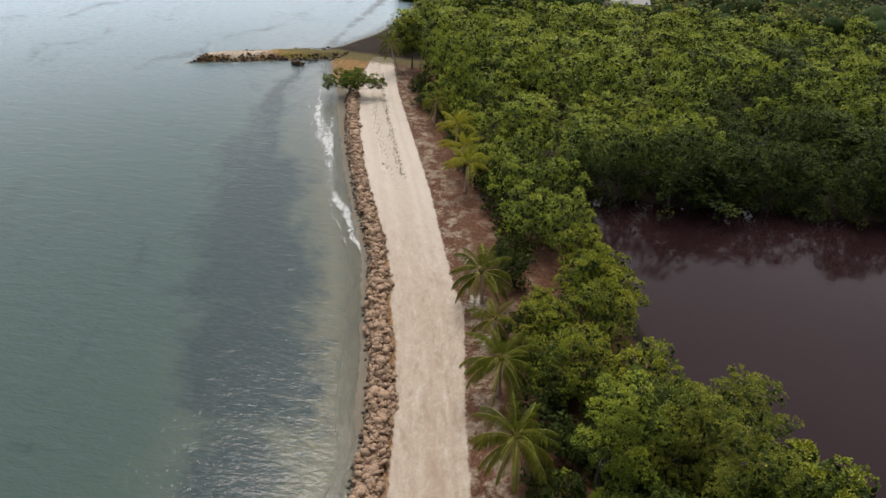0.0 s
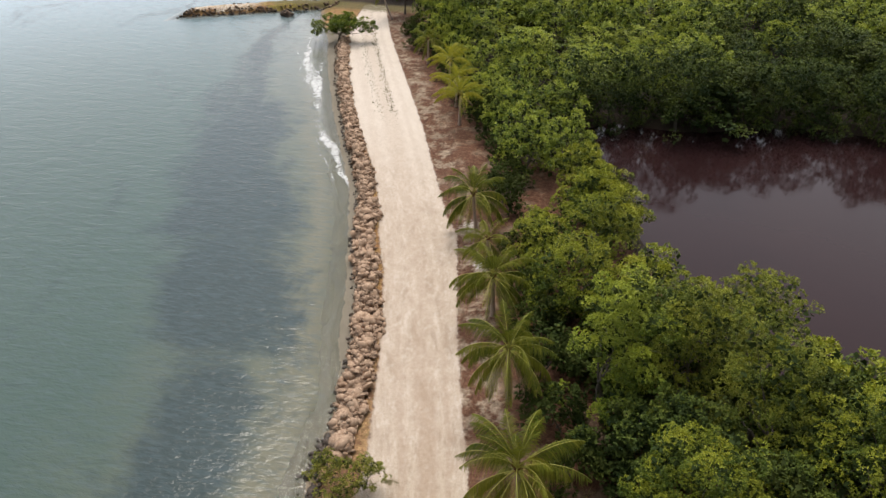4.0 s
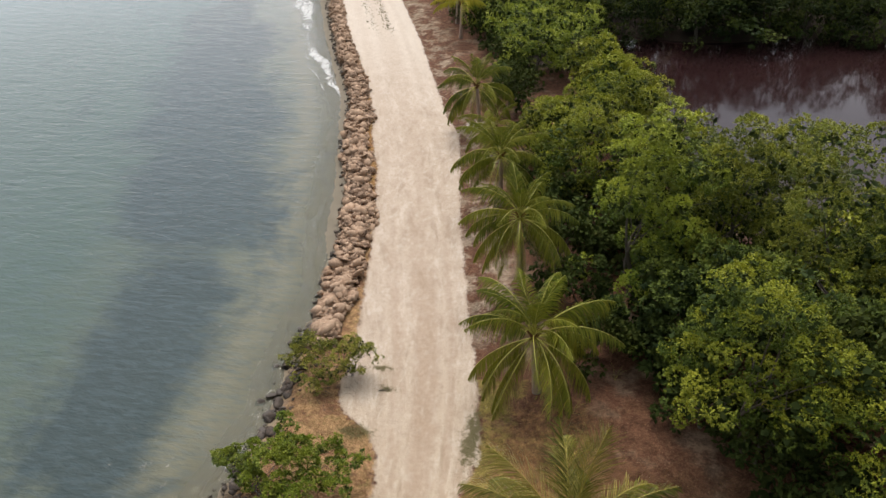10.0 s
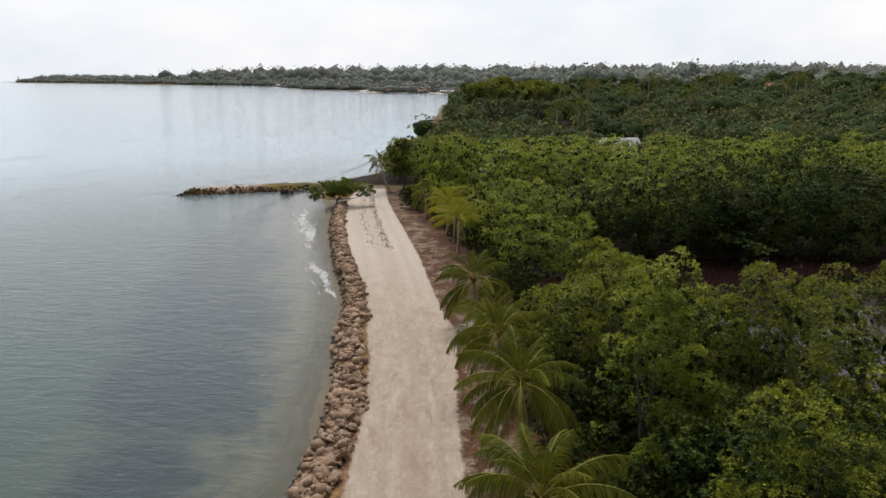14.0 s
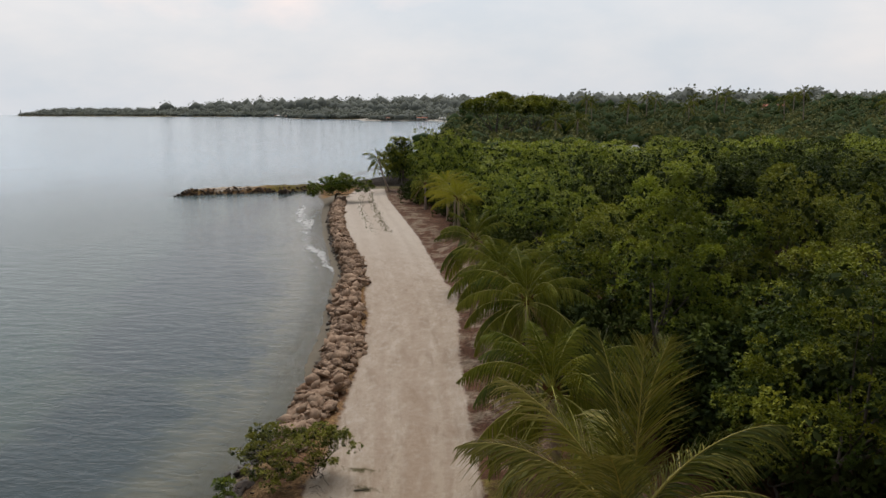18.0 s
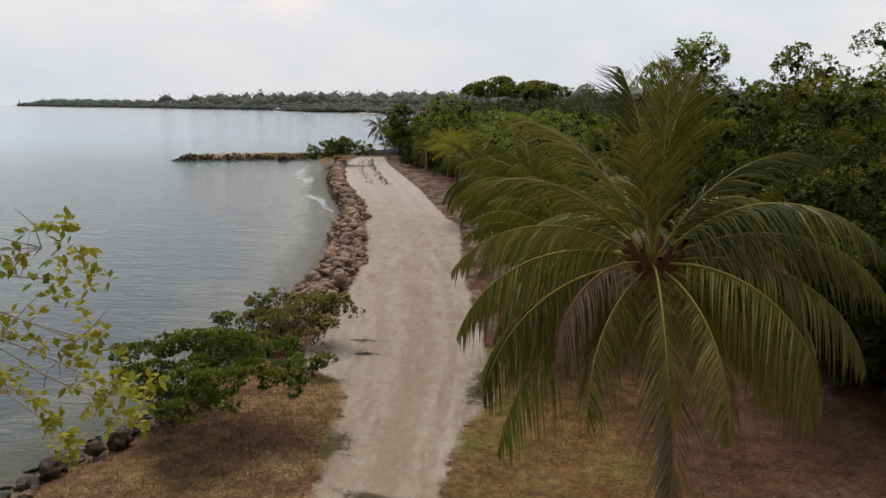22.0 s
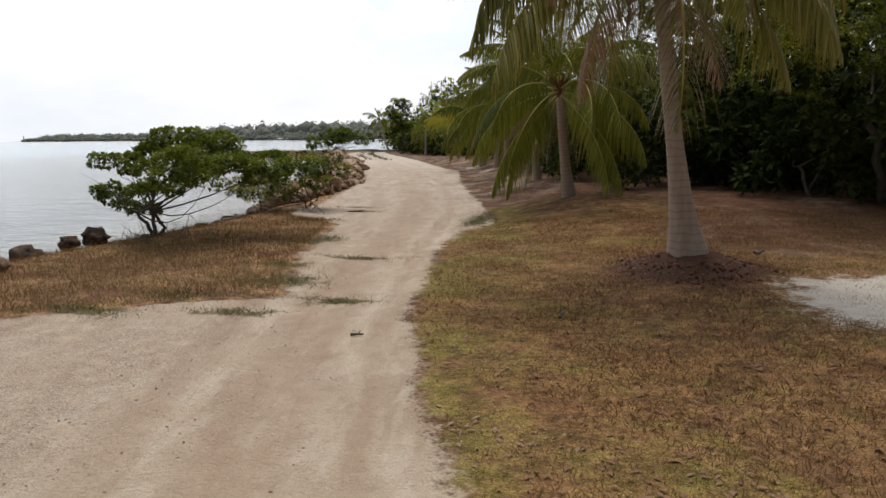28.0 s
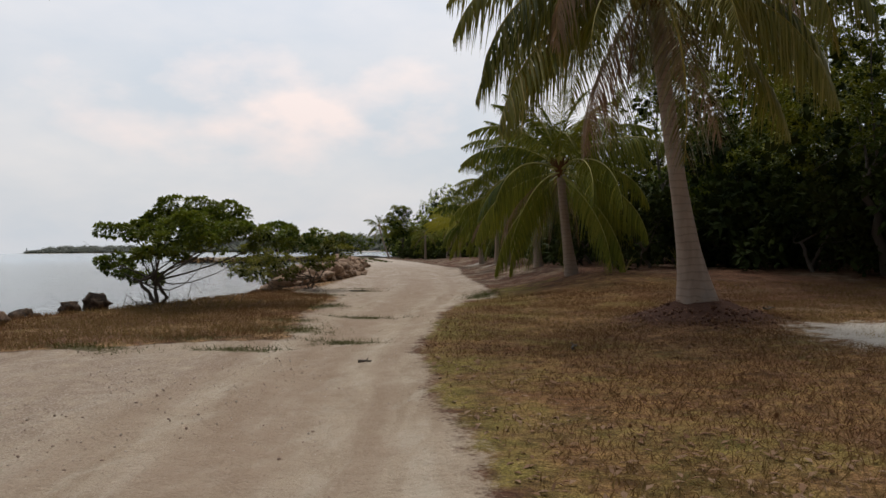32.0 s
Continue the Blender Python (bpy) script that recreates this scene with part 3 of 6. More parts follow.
ROAD_L = line((-8, -10.5), (4, -9), (7.6, -7.2), (9.0, -5.4), (10.0, -4.0), (10.6, -2.4), (13.6, -3.4), (17, -4.1), (19.0, -4.4), (20.2, -5.1), (21.0, -6.3), (22.4, -7.0), (24.6, -6.9), (28.9, -7.6), (32.9, -8.3),
              (37.4, -9.2), (42.6, -10.4), (47.9, -12.1), (53.2, -13.5), (60.3, -16), (67.5, -19.1), (79.5, -23.8), (95.5, -28.7), (104, -30.6), (118, -32))
ROAD_R = line((-8, 3.2), (3, 1.55), (6.1, 0.55), (7.1, 0.2), (8.3, -0.1), (9.7, -0.5), (12.5, -0.8), (15, -1.1), (17.4, -1.1), (19.4, -0.6), (20.8, -0.6), (24.8, -1.4), (29.8, -2.5),
              (36.7, -3.9), (42.3, -4.8), (48.4, -5.8), (51.6, -7.2), (59.4, -9.7), (67.7, -12.3), (77.8, -15.8), (92.6, -21.1), (101.9, -24.3), (112.8, -27.5), (120, -29))
SHORE = line((-60, -30), (-20, -20), (0, -13.5), (8, -11.6), (13.2, -10.7), (15.1, -10.3), (17.6, -9.9), (20.7, -9.6), (24.2, -10.0), (29.6, -10.0), (35.5, -11.7), (42.6, -13.4), (48.2, -14.8),
             (54.5, -16.6), (63, -19.9), (73.5, -24.1), (89.7, -29.9), (98, -32.4), (106, -36.0), (112, -38), (118, -40), (124, -38), (132, -35), (150, -33), (185, -36), (191, -45), (197, -38), (290, -54), (414, -72),
             (600, -92), (720, -112), (800, -150), (830, -236), (950, -275), (1050, -400), (1430, -600), (2000, -1250), (2600, -2050), (2950, -2470), (3150, -2520), (4000, -2100), (6000, 0))
WALL = line((25, -8.5), (27.4, -8.8), (32.2, -9.25), (36.6, -10), (41.6, -11.4), (46.8, -13.1), (51.6, -14), (58.5, -16.3), (66.6, -19.7), (79.3, -24.4), (95.3, -29.3))
LAGOON_L = line((-20, 44), (8, 36), (18, 27), (28, 20), (37, 15), (46, 11), (56, 7.6), (66, 4.6), (73, 4.4), (76, 8))
SEA_Z, LAGOON_Z = -0.55, -0.35


def lagoon_in(x, y):
    """About how far inside the lagoon, in metres."""
    return np.minimum(np.minimum(x - LAGOON_L(y), 73.8 + 0.13 * (x - 5) + 1.0 * np.sin(x * 0.31) - y), np.minimum(y + 15, 82 - x))


def smooth(v, lo, hi):
    t = np.clip((v - lo) / (hi - lo), 0, 1); return t * t * (3 - 2 * t)


def jetty_in(x, y):
    """Inside the spit of stones and sand, in metres."""
    mid = 106.5 + 0.52 * (x + 57)
    return np.minimum(1.7 + 0.05 * np.clip(x + 57, 0, 30) - np.abs(y - mid), np.minimum(x + 58, -30 - x))


def height(x, y):
    """Height of the ground."""
    d = x - SHORE(y)
    z = np.where(d > 0, -0.55 + 0.55 * smooth(d, 0, 2.2), -0.55 - 0.16 * np.minimum(-d, 4) - 0.03 * np.clip(-d - 4, 0, 60))
    r = x - ROAD_R(y)
    z = z + 0.55 * smooth(r, 0.3, 3.5) * smooth(y, 16, 23) * (1 - smooth(y, 60, 90))
    z = z + 0.10 * smooth(r, 1.0, 5.0) * (1 - smooth(y, 15, 22))
    z = z - 0.05 * smooth(np.minimum(-r, x - ROAD_L(y)), 0, 0.8)
    lg = lagoon_in(x, y)
    z = np.where(lg > -2, z * (1 - smooth(lg, -2, 0.5)) - 1.1 * smooth(lg, -2, 1.5), z)
    j = jetty_in(x, y)
    z = np.maximum(z, np.where(j > -1.5, -0.75 + 1.05 * smooth(j, -0.6, 0.9) + 0.10 * np.sin(x * 1.7) * np.sin(y * 1.3), -99))
    e = np.hypot(x - 3.3, y - 12.75)
    z = z + 0.36 * np.exp(-(e / 0.85) ** 2) + 0.03 * np.sin(x * 9) * np.sin(y * 8) * np.exp(-(e / 1.1) ** 4)
    w = (y > 125) & (d > 0)
    z = np.where(w, z + 1.0 * smooth(d, 10, 80) + 5.0 * smooth(d, 40, 260) * smooth(y, 180, 480), z)
    return z


def graded(*runs):
    """Coordinates with a step for each stretch: start, then (end, step)."""
    out = [runs[0]]
    for end, step in runs[1:]:
        n = max(1, int(round((end - out[-1]) / step)))
        out += list(np.linspace(out[-1], end, n + 1)[1:])
    return np.array(out)


def grid(xs, ys):
    gx, gy = np.meshgrid(xs, ys)
    i, j = np.meshgrid(np.arange(len(ys) - 1), np.arange(len(xs) - 1), indexing="ij")
    k = i * len(xs) + j
    return gx.ravel(), gy.ravel(), np.stack([k, k + 1, k + 1 + len(xs), k + len(xs)], -1).reshape(-1, 4)


# low weeds on and beside the track: centre and half widths
WEED_PATCHES = ((-1.68, 10.6, 0.55, 0.24), (-2.85, 9.8, 0.7, 0.26), (-2.45, 14.2, 0.85, 0.2), (-3.0, 11.7, 0.8, 0.6), (-3.9, 10.5, 0.9, 0.3), (-4.9, 9.5, 0.9, 0.25), (-3.5, 13.0, 0.6, 0.4), (-3.9, 16.2, 0.5, 0.9), (-0.95, 20.6, 0.45, 2.0), (-5.4, 23.9, 0.7, 0.2), (-5.6, 20.1, 0.9, 0.5), (-4.9, 22.7, 0.5, 0.2))


def build_ground():
    xs = graded(-4900, (-1000, 300), (-300, 70), (-80, 10), (-34, 1.0), (-14, 0.4), (9, 0.2), (30, 0.8), (90, 3), (400, 20), (4900, 300))
    ys = graded(-300, (-40, 20), (0, 1.5), (32, 0.2), (115, 0.5), (200, 3), (500, 10), (1600, 40), (4900, 150))
    x, y, f = grid(xs, ys)
    z = height(x, y)
    rng = np.random.default_rng(3)
    z = z + np.where((np.abs(x) < 40) & (y < 130), 0.02 * np.sin(x * 2.3 + 3 * np.sin(y * 0.9)) * np.sin(y * 1.9 + x), 0)
    rl, rr = ROAD_L(y), ROAD_R(y)
    road = np.minimum(x - rl, rr - x)
    road = np.where(y > 112, np.minimum(road, 116 - y), road)
    lat = (x - rl) / np.maximum(rr - rl, 1)
    # wheel lines follow a calmed right edge
    gy = np.arange(-10, 130, 0.5); calm = np.convolve(np.pad(ROAD_R(gy), 16, "edge"), np.ones(33) / 33, "valid")
    wide = np.interp(y, (0, 20, 34, 60), (3.0, 3.6, 5.2, 6.8))
    lat = (x - (np.interp(y, gy, calm) - wide)) / wide
    # two wheel lines with weeds between and beside them, far along the track
    weeds = smooth(y, 66, 72) * np.maximum(0.62 * np.exp(-((lat - 0.62) / 0.035) ** 2), 0.5 * np.exp(-((lat - 0.40) / 0.05) ** 2))
    weeds = np.where(y > 108, np.maximum(weeds, 0.8 * smooth(y, 110, 114)), weeds)
    for px, py, sx, sy in WEED_PATCHES:
        weeds = np.maximum(weeds, 0.95 * np.exp(-((x - px) / sx) ** 2 - ((y - py) / sy) ** 2))
    dry = np.where(x < rl, 0.85, 0.62 * smooth(x - rr, -0.3, 0.25) * (1 - smooth(y, 19, 27)))
    dry = dry * (1 - 0.8 * np.exp(-(np.hypot(x - 3.3, y - 12.75) / 1.3) ** 4))
    green = np.where(x > rr, 0.62 * np.exp(-((x - rr - 0.6) / 0.9) ** 2) * (1 - smooth(y, 21, 26)), 0.15)
    green = np.maximum(green, 0.7 * np.exp(-((x - 0.2) / 0.9) ** 2 - ((y - 21.2) / 2.4) ** 2))
    green = np.maximum(green, 0.55 * np.exp(-((x - 3.0) / 4) ** 2 - ((y - 16.3) / 1.6) ** 2))
    green = np.maximum(green, np.where((x > rr) & (y < 24), 0.30 + 0.42 * np.exp(-((x - rr) / 1.4) ** 2), 0))
    green = green * (1 - 0.9 * np.exp(-(np.hypot(x - 3.3, y - 12.75) / 1.3) ** 4))
    green = green + np.where(jetty_in(x, y) > -0.3, 0.8 * smooth(x, -50, -44), 0)
    pale = np.exp(-((x - 6.15) / 1.95) ** 4 - ((y - 11.0 - 0.15 * (x - 5.7)) / 1.65) ** 4)
    for px, py, s in ((-3.2, 44.5, 1.1), (-5.0, 50.0, 1.0)):
        pale = np.maximum(pale, 0.7 * np.exp(-((x - px) / s) ** 2 - ((y - py) / s) ** 2))
    pale = np.maximum(pale, np.where(x > 8, 0.9 * np.exp(-((y - 178 - 0.31 * (x - 11)) / 2.2) ** 2), 0))
    pale = np.maximum(pale, np.where(jetty_in(x, y) > 0.3, 0.55 * (1 - smooth(x, -50, -44)), 0))
    # mud round the lagoon; the woods' floor gets the same dark tone
    mud_and_floor = smooth(lagoon_in(x, y), -3.5, -1.0) + smooth(x - ROAD_R(y), 7.0, 10.0) * smooth(y, 58, 66) + np.where(y > 118, 1.0, 0.0) * (1 - smooth(y, 150, 162))
    me = fast_mesh("ground", np.stack([x, y, z], -1), f, M_GROUND,
                   dict(road=road, lat=lat, along=y, weeds=weeds, dry=dry, green=green, pale=pale, mud_and_floor=mud_and_floor, bank=np.where((x < rl) & (y < 40), 1.0, 0.0), bare=smooth(x - rr, 2.4, 6.5) * smooth(y, 12.0, 16.5), mound=np.exp(-(np.hypot(x - 3.3, y - 12.7) / 1.15) ** 4), gravel=smooth(-1.6 - x, 0, 1.5) * (1 - smooth(y, 8.5, 10.5)), verge=smooth(x - rr, -0.3, 0.3) * (1 - smooth(x - rr, 2.0, 3.4)) * smooth(y, 24, 28), wet=smooth(WALL(y) - 0.2 - x, 0, 0.5) * smooth(y, 25.5, 27.5) * (y < 103)), True)
    tagged(new("ground", me), "sandy coastal ground with a pale track and dry grass", "ground", kind="structure")


build_ground()


def build_water():
    xs = graded(-4900, (-1000, 300), (-300, 70), (-100, 10), (-8, 0.8), (0, 4), (60, 20))
    ys = graded(-300, (-40, 20), (0, 2), (115, 0.8), (200, 5), (500, 20), (1600, 60), (4900, 200))
    x, y, f = grid(xs, ys)
    keep = (x[f].min(axis=1) < SHORE(y[f].mean(axis=1)) + 3)
    depth = SEA_Z - height(x, y)
    t = np.interp(y, (-40, 8, 22, 35, 55, 76, 96), (-13.5, -15, -16.7, -19.8, -27.3, -36, -41))
    hw = np.interp(y, (0, 22, 35, 55, 76, 96), (1.2, 2.6, 4.8, 7.0, 4.0, 1.0))
    weed = np.exp(-np.abs((x - t) / hw) ** 2.6) * (1 - 0.4 * smooth(y, 60, 100)) * smooth(y, 5, 20)
    for px, py, s in ((-31, 27, 1.5), (-10.9, 16.3, 0.3), (-11.7, 18.5, 0.3), (-12.8, 16.2, 0.6), (-12.0, 17.0, 0.5)):
        weed = np.maximum(weed, 0.8 * np.exp(-((x - px) / s) ** 2 - ((y - py) / (s * 0.5)) ** 2))
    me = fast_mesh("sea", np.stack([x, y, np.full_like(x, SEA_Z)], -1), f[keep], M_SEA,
                   dict(depth=depth, weed=weed, far_sheen=smooth(np.hypot(x, y), 45, 240)), True)
    tagged(new("sea_water", me), "rippled grey-green sea water with dark seagrass beds", "water", kind="structure")
    xs, ys = graded(2, (86, 1.5)), graded(-18, (88, 1.5))
    x, y, f = grid(xs, ys)
    me = fast_mesh("lagoon", np.stack([x, y, np.full_like(x, LAGOON_Z)], -1), f[(lagoon_in(x[f], y[f]).max(axis=1) > -3)], M_LAGOON, None, True)
    tagged(new("lagoon_water", me), "still dark brown lagoon water among mangroves", "water", kind="structure")
    # breaking edge of the sea: one lasting line and shorter ones beside it
    surf = line((12, -11.0), (20, -10.0), (24, -10.4), (28, -10.85), (32, -11.6), (36.1, -12.55), (38.5, -13.0), (42.5, -13.9), (48, -14.85), (50.7, -15.4), (55.4, -16.9), (60, -19.2), (65.2, -22.0), (71.7, -25.9), (79.6, -28.9), (91, -33.2), (98, -35.0), (108, -36.8))
    for k, (lo, hi, out, wide, much) in enumerate(((27, 104, -0.1, 0.62, 0.95), (30, 102, -0.75, 0.6, 0.85), (13, 30, 0.0, 0.14, 0.8), (44, 96, 0.9, 0.16, 0.7), (60, 106, -1.3, 0.7, 0.85), (28, 46, 0.6, 0.10, 0.6))):
        yy = np.arange(lo, hi, 0.2); s = np.linspace(-1, 1, 7)
        gy, gs = np.meshgrid(yy, s, indexing="ij")
        wob = 0.14 * np.sin(gy * 0.83 + k) + 0.10 * np.sin(gy * 1.9 + 2 * k) + 0.05 * np.sin(gy * 4.3 + k)
        w = wide * (1 + 0.45 * np.sin(gy * 0.31 + k) + 0.25 * np.sin(gy * 1.1 + 3 * k)) * (0.6 + 0.4 * smooth(gy, 45, 70))
        gx = surf(gy) - out * (1 + 0.4 * np.sin(gy * 0.17 + 1.3 * k)) + wob + gs * w
        n, c = len(yy), len(s)
        i, j = np.meshgrid(np.arange(n - 1), np.arange(c - 1), indexing="ij"); q = i * c + j
        fc = np.stack([q, q + 1, q + 1 + c, q + c], -1).reshape(-1, 4)
        amt = much * (0.55 + 0.45 * smooth(gy, 44, 60)) * (1 - np.abs(gs) ** 3.5) * (0.75 + 0.25 * np.sin(gy * 0.23 + k * 2.1)) * smooth(gy, lo, lo + 3) * (1 - smooth(gy, hi - 4, hi))
        me = fast_mesh("foam", np.stack([gx, gy, np.full_like(gx, SEA_Z + 0.012 + 0.004 * k)], -1).reshape(-1, 3), fc, M_FOAM, dict(foam=amt), True)
        tagged(new("foam", me), "thin white foam of small waves along the shore", "foam", kind="stuff")


build_water()


# ---- rocks ----
def rock_meshes(mat, n, seed):
    rng = np.random.default_rng(seed); out = []
    for _ in range(n):
        v = ICO1[0] if mat is M_ROCK else ICO2[0]
        f = ICO1[1] if mat is M_ROCK else ICO2[1]
        v = lump(v, rng, 0.36, 1.5) * rng.uniform(0.55, 1.5, 3) * (1, 1, 0.66)
        q = np.round(v * 2.2) / 2.2
        out.append((0.45 * v + 0.55 * q, f))
    return out


def turn(rng, v):
    return v @ np.array(Euler(rng.uniform(-0.6, 0.6, 2).tolist() + [rng.uniform(0, 6.28)]).to_matrix()).T


def build_wall():
    rng = np.random.default_rng(11)
    shapes = rock_meshes(M_ROCK, 7, 5)
    meshes = [fast_mesh("rock", v, f, M_ROCK) for v, f in shapes]
    wall = root("rock_wall", "low wall of piled brown coral rocks along the shore", "rock wall")
    rest, count = [], 0
    y = 25.0
    while y < 96.5:
        half = np.interp(y, (25, 28, 46, 60, 97), (0.75, 1.0, 1.0, 0.85, 0.7)) * (0.92 + 0.16 * math.sin(y * 0.9) + 0.12 * math.sin(y * 2.3))
        for _ in range(11):
            u = rng.uniform(-1, 1); s = (0.07 + 0.32 * rng.uniform() ** 2.6) * (1.15 - 0.35 * abs(u))
            px = WALL(y) + u * half; py = y + rng.uniform(-0.3, 0.3)
            top = 0.55 * (1 - u * u) ** 0.7 if u > -0.2 else 0.55 * (1 - abs(u) ** 2.5)
            ground = float(height(np.array(px), np.array(py)))
            pz = ground + rng.uniform(0.15, 1.0) * max(top - min(ground, 0), 0.1) * 0.95
            k = rng.integers(len(shapes))
            if y < 44 and count < 300 and pz > ground + 0.2:
                m = Matrix.LocRotScale((px, py, pz), Euler((*rng.uniform(-0.6, 0.6, 2), rng.uniform(0, 6.28))), (s, s, s))
                part("rock", meshes[k], wall, "", m); count += 1
            else:
                rest.append((turn(rng, shapes[k][0]) * s + (px, py, pz), shapes[k][1]))
        # heart of the wall, so that no gap shows through
        rest.append((lump(ICO1[0], rng, 0.2) * (half * 0.8, 0.5, 0.36) + (WALL(y), y, 0.0), ICO1[1]))
        y += 0.165
    v, f = join(rest)
    tagged(part("piled_rocks", fast_mesh("piled_rocks", v, f, M_ROCK), wall), kind="stuff")
    # darker stones at the water's edge
    dark = rock_meshes(M_ROCK_DARK, 6, 8)
    dm = [fast_mesh("shore_rock", v, f, M_ROCK_DARK) for v, f in dark]
    dark1 = [(lump(ICO1[0], rng, 0.3, 1.3) * rng.uniform(0.7, 1.25, 3) * (1, 1, 0.7), ICO1[1]) for _ in range(6)]
    for k in range(290):
        yy = rng.uniform(10.0, 27); s = 0.05 + 0.20 * rng.uniform() ** 2.2
        px = SHORE(yy) + rng.normal(0.50, 0.45)
        ob = new("shore_rock", dm[rng.integers(6)])
        ob.matrix_basis = Matrix.LocRotScale((px, yy, float(height(np.array(px), np.array(yy))) + s * 0.2), Euler((*rng.uniform(-0.6, 0.6, 2), rng.uniform(0, 6.28))), (s * rng.uniform(0.8, 1.5), s, s * rng.uniform(0.5, 0.9)))
        tagged(ob, "dark weathered rock at the water's edge", "rock", "rocks along the shore")
    rest = []
    for _ in range(480):
        yy = rng.uniform(26, 100); s = rng.uniform(0.07, 0.19)
        px = WALL(yy) - rng.uniform(0.75, 1.25)
        rest.append((turn(rng, dark1[rng.integers(6)][0]) * s + (px, yy, float(height(np.array(px), np.array(yy))) + s * 0.1), ICO1[1]))
    for _ in range(420):
        px = rng.uniform(-59, -36); yy = 106.5 + 0.52 * (px + 57) + rng.choice([-1, -1, 1]) * (1.6 + 0.05 * (px + 59)) + rng.normal(0, 0.4); s = rng.uniform(0.12, 0.32)
        rest.append((turn(rng, dark1[rng.integers(6)][0]) * s + (px, yy, float(height(np.array(px), np.array(yy))) + s * 0.1), ICO1[1]))
    v, f = join(rest)
    tagged(new("shore_stones", fast_mesh("shore_stones", v, f, M_ROCK_DARK)), "wet dark stones at the foot of the wall and spit", "stones", kind="stuff")
    for x0, y0, x1, y1, many in ((-46.5, 204.0, -38.5, 206.0, 60), (-61.0, 298.0, -52.0, 300.0, 60)):
        row = []
        for _ in range(many):
            u, q = rng.uniform(), rng.uniform(0.25, 0.7)
            row.append((turn(rng, dark1[rng.integers(6)][0]) * q + (x0 + (x1 - x0) * u, y0 + (y1 - y0) * u + rng.normal(0, 0.5), -0.45 + 0.35 * u), ICO1[1]))
        v, f = join(row)
        tagged(new("rock_groin", fast_mesh("rock_groin", v, f, M_ROCK_DARK)), "low groin of dark stones running into the sea", "groin", "groins along the coast")
    for px, py, s, z in ((-42.4, 108.6, 0.9, -0.45), (-8.75, 15.3, 0.28, 0.10), (-9.15, 15.0, 0.20, 0.02), (-9.7, 14.3, 0.3, -0.2), (-8.35, 11.8, 0.31, 0.08), (-9.2, 12.9, 0.13, 0.0)):
        pale = py < 13
        me = fast_mesh("boulder", lump(ICO3[0], rng, 0.36, 1.9) * (s, s * 0.9, s * 0.8), ICO3[1], M_ROCK if pale else M_ROCK_DARK, None, True)
        ob = new("boulder", me); ob.location = (px, py, z)
        tagged(ob, "pale rounded boulder on dry grass" if pale else "dark boulder standing at the shore", "boulder")


build_wall()


# ---- foliage ----
def leaf_cloud(rng, pts, nrm, per, length, width, droop=0.0):
    """Rosettes of pointed leaves: one quad a leaf."""
    n = len(pts)
    p = np.repeat(pts, per, 0); d = np.repeat(nrm, per, 0) * 0.9 + rng.normal(0, 0.75, (n * per, 3))
    d[:, 2] -= droop
    d /= np.linalg.norm(d, axis=1, keepdims=True) + 1e-9
    side = np.cross(d, np.array([0, 0, 1.0]) + rng.normal(0, 0.45, (n * per, 3))); side /= np.linalg.norm(side, axis=1, keepdims=True) + 1e-9
    ln = length * rng.uniform(0.7, 1.25, (n * per, 1)); w = width * rng.uniform(0.8, 1.2, (n * per, 1))
    base = p + d * ln * 0.12
    bend = np.array([0, 0, -1.0]) * ln * 0.12
    v = np.stack([base, base + d * ln * 0.5 + side * w * 0.5, base + d * ln + bend, base + d * ln * 0.5 - side * w * 0.5], 1).reshape(-1, 3)
    f = np.arange(n * per * 4).reshape(-1, 4)
    return v, f


def tone_of(tones, per):
    return np.repeat(tones, per * 4)


def lobes_in(rng, n, rx, ry, z0, z1, r0, r1):
    """Clumps that fill a dome from height z0 to z1."""
    out = []
    while len(out) < n:
        a, q = rng.uniform(0, 6.283), math.sqrt(rng.uniform(0, 1))
        h = rng.uniform(0, 1)
        lim = math.sqrt(max(0.05, 1 - (h * 0.95) ** 2.2))
        c = np.array([math.cos(a) * q * rx * lim, math.sin(a) * q * ry * lim, z0 + (z1 - z0) * h])
        r = rng.uniform(r0, r1)
        if all(np.linalg.norm(c - o[0]) > 0.62 * (r + o[1]) * 0.8 for o in out) or rng.uniform() < 0.08:
            out.append((c, r))
    return out


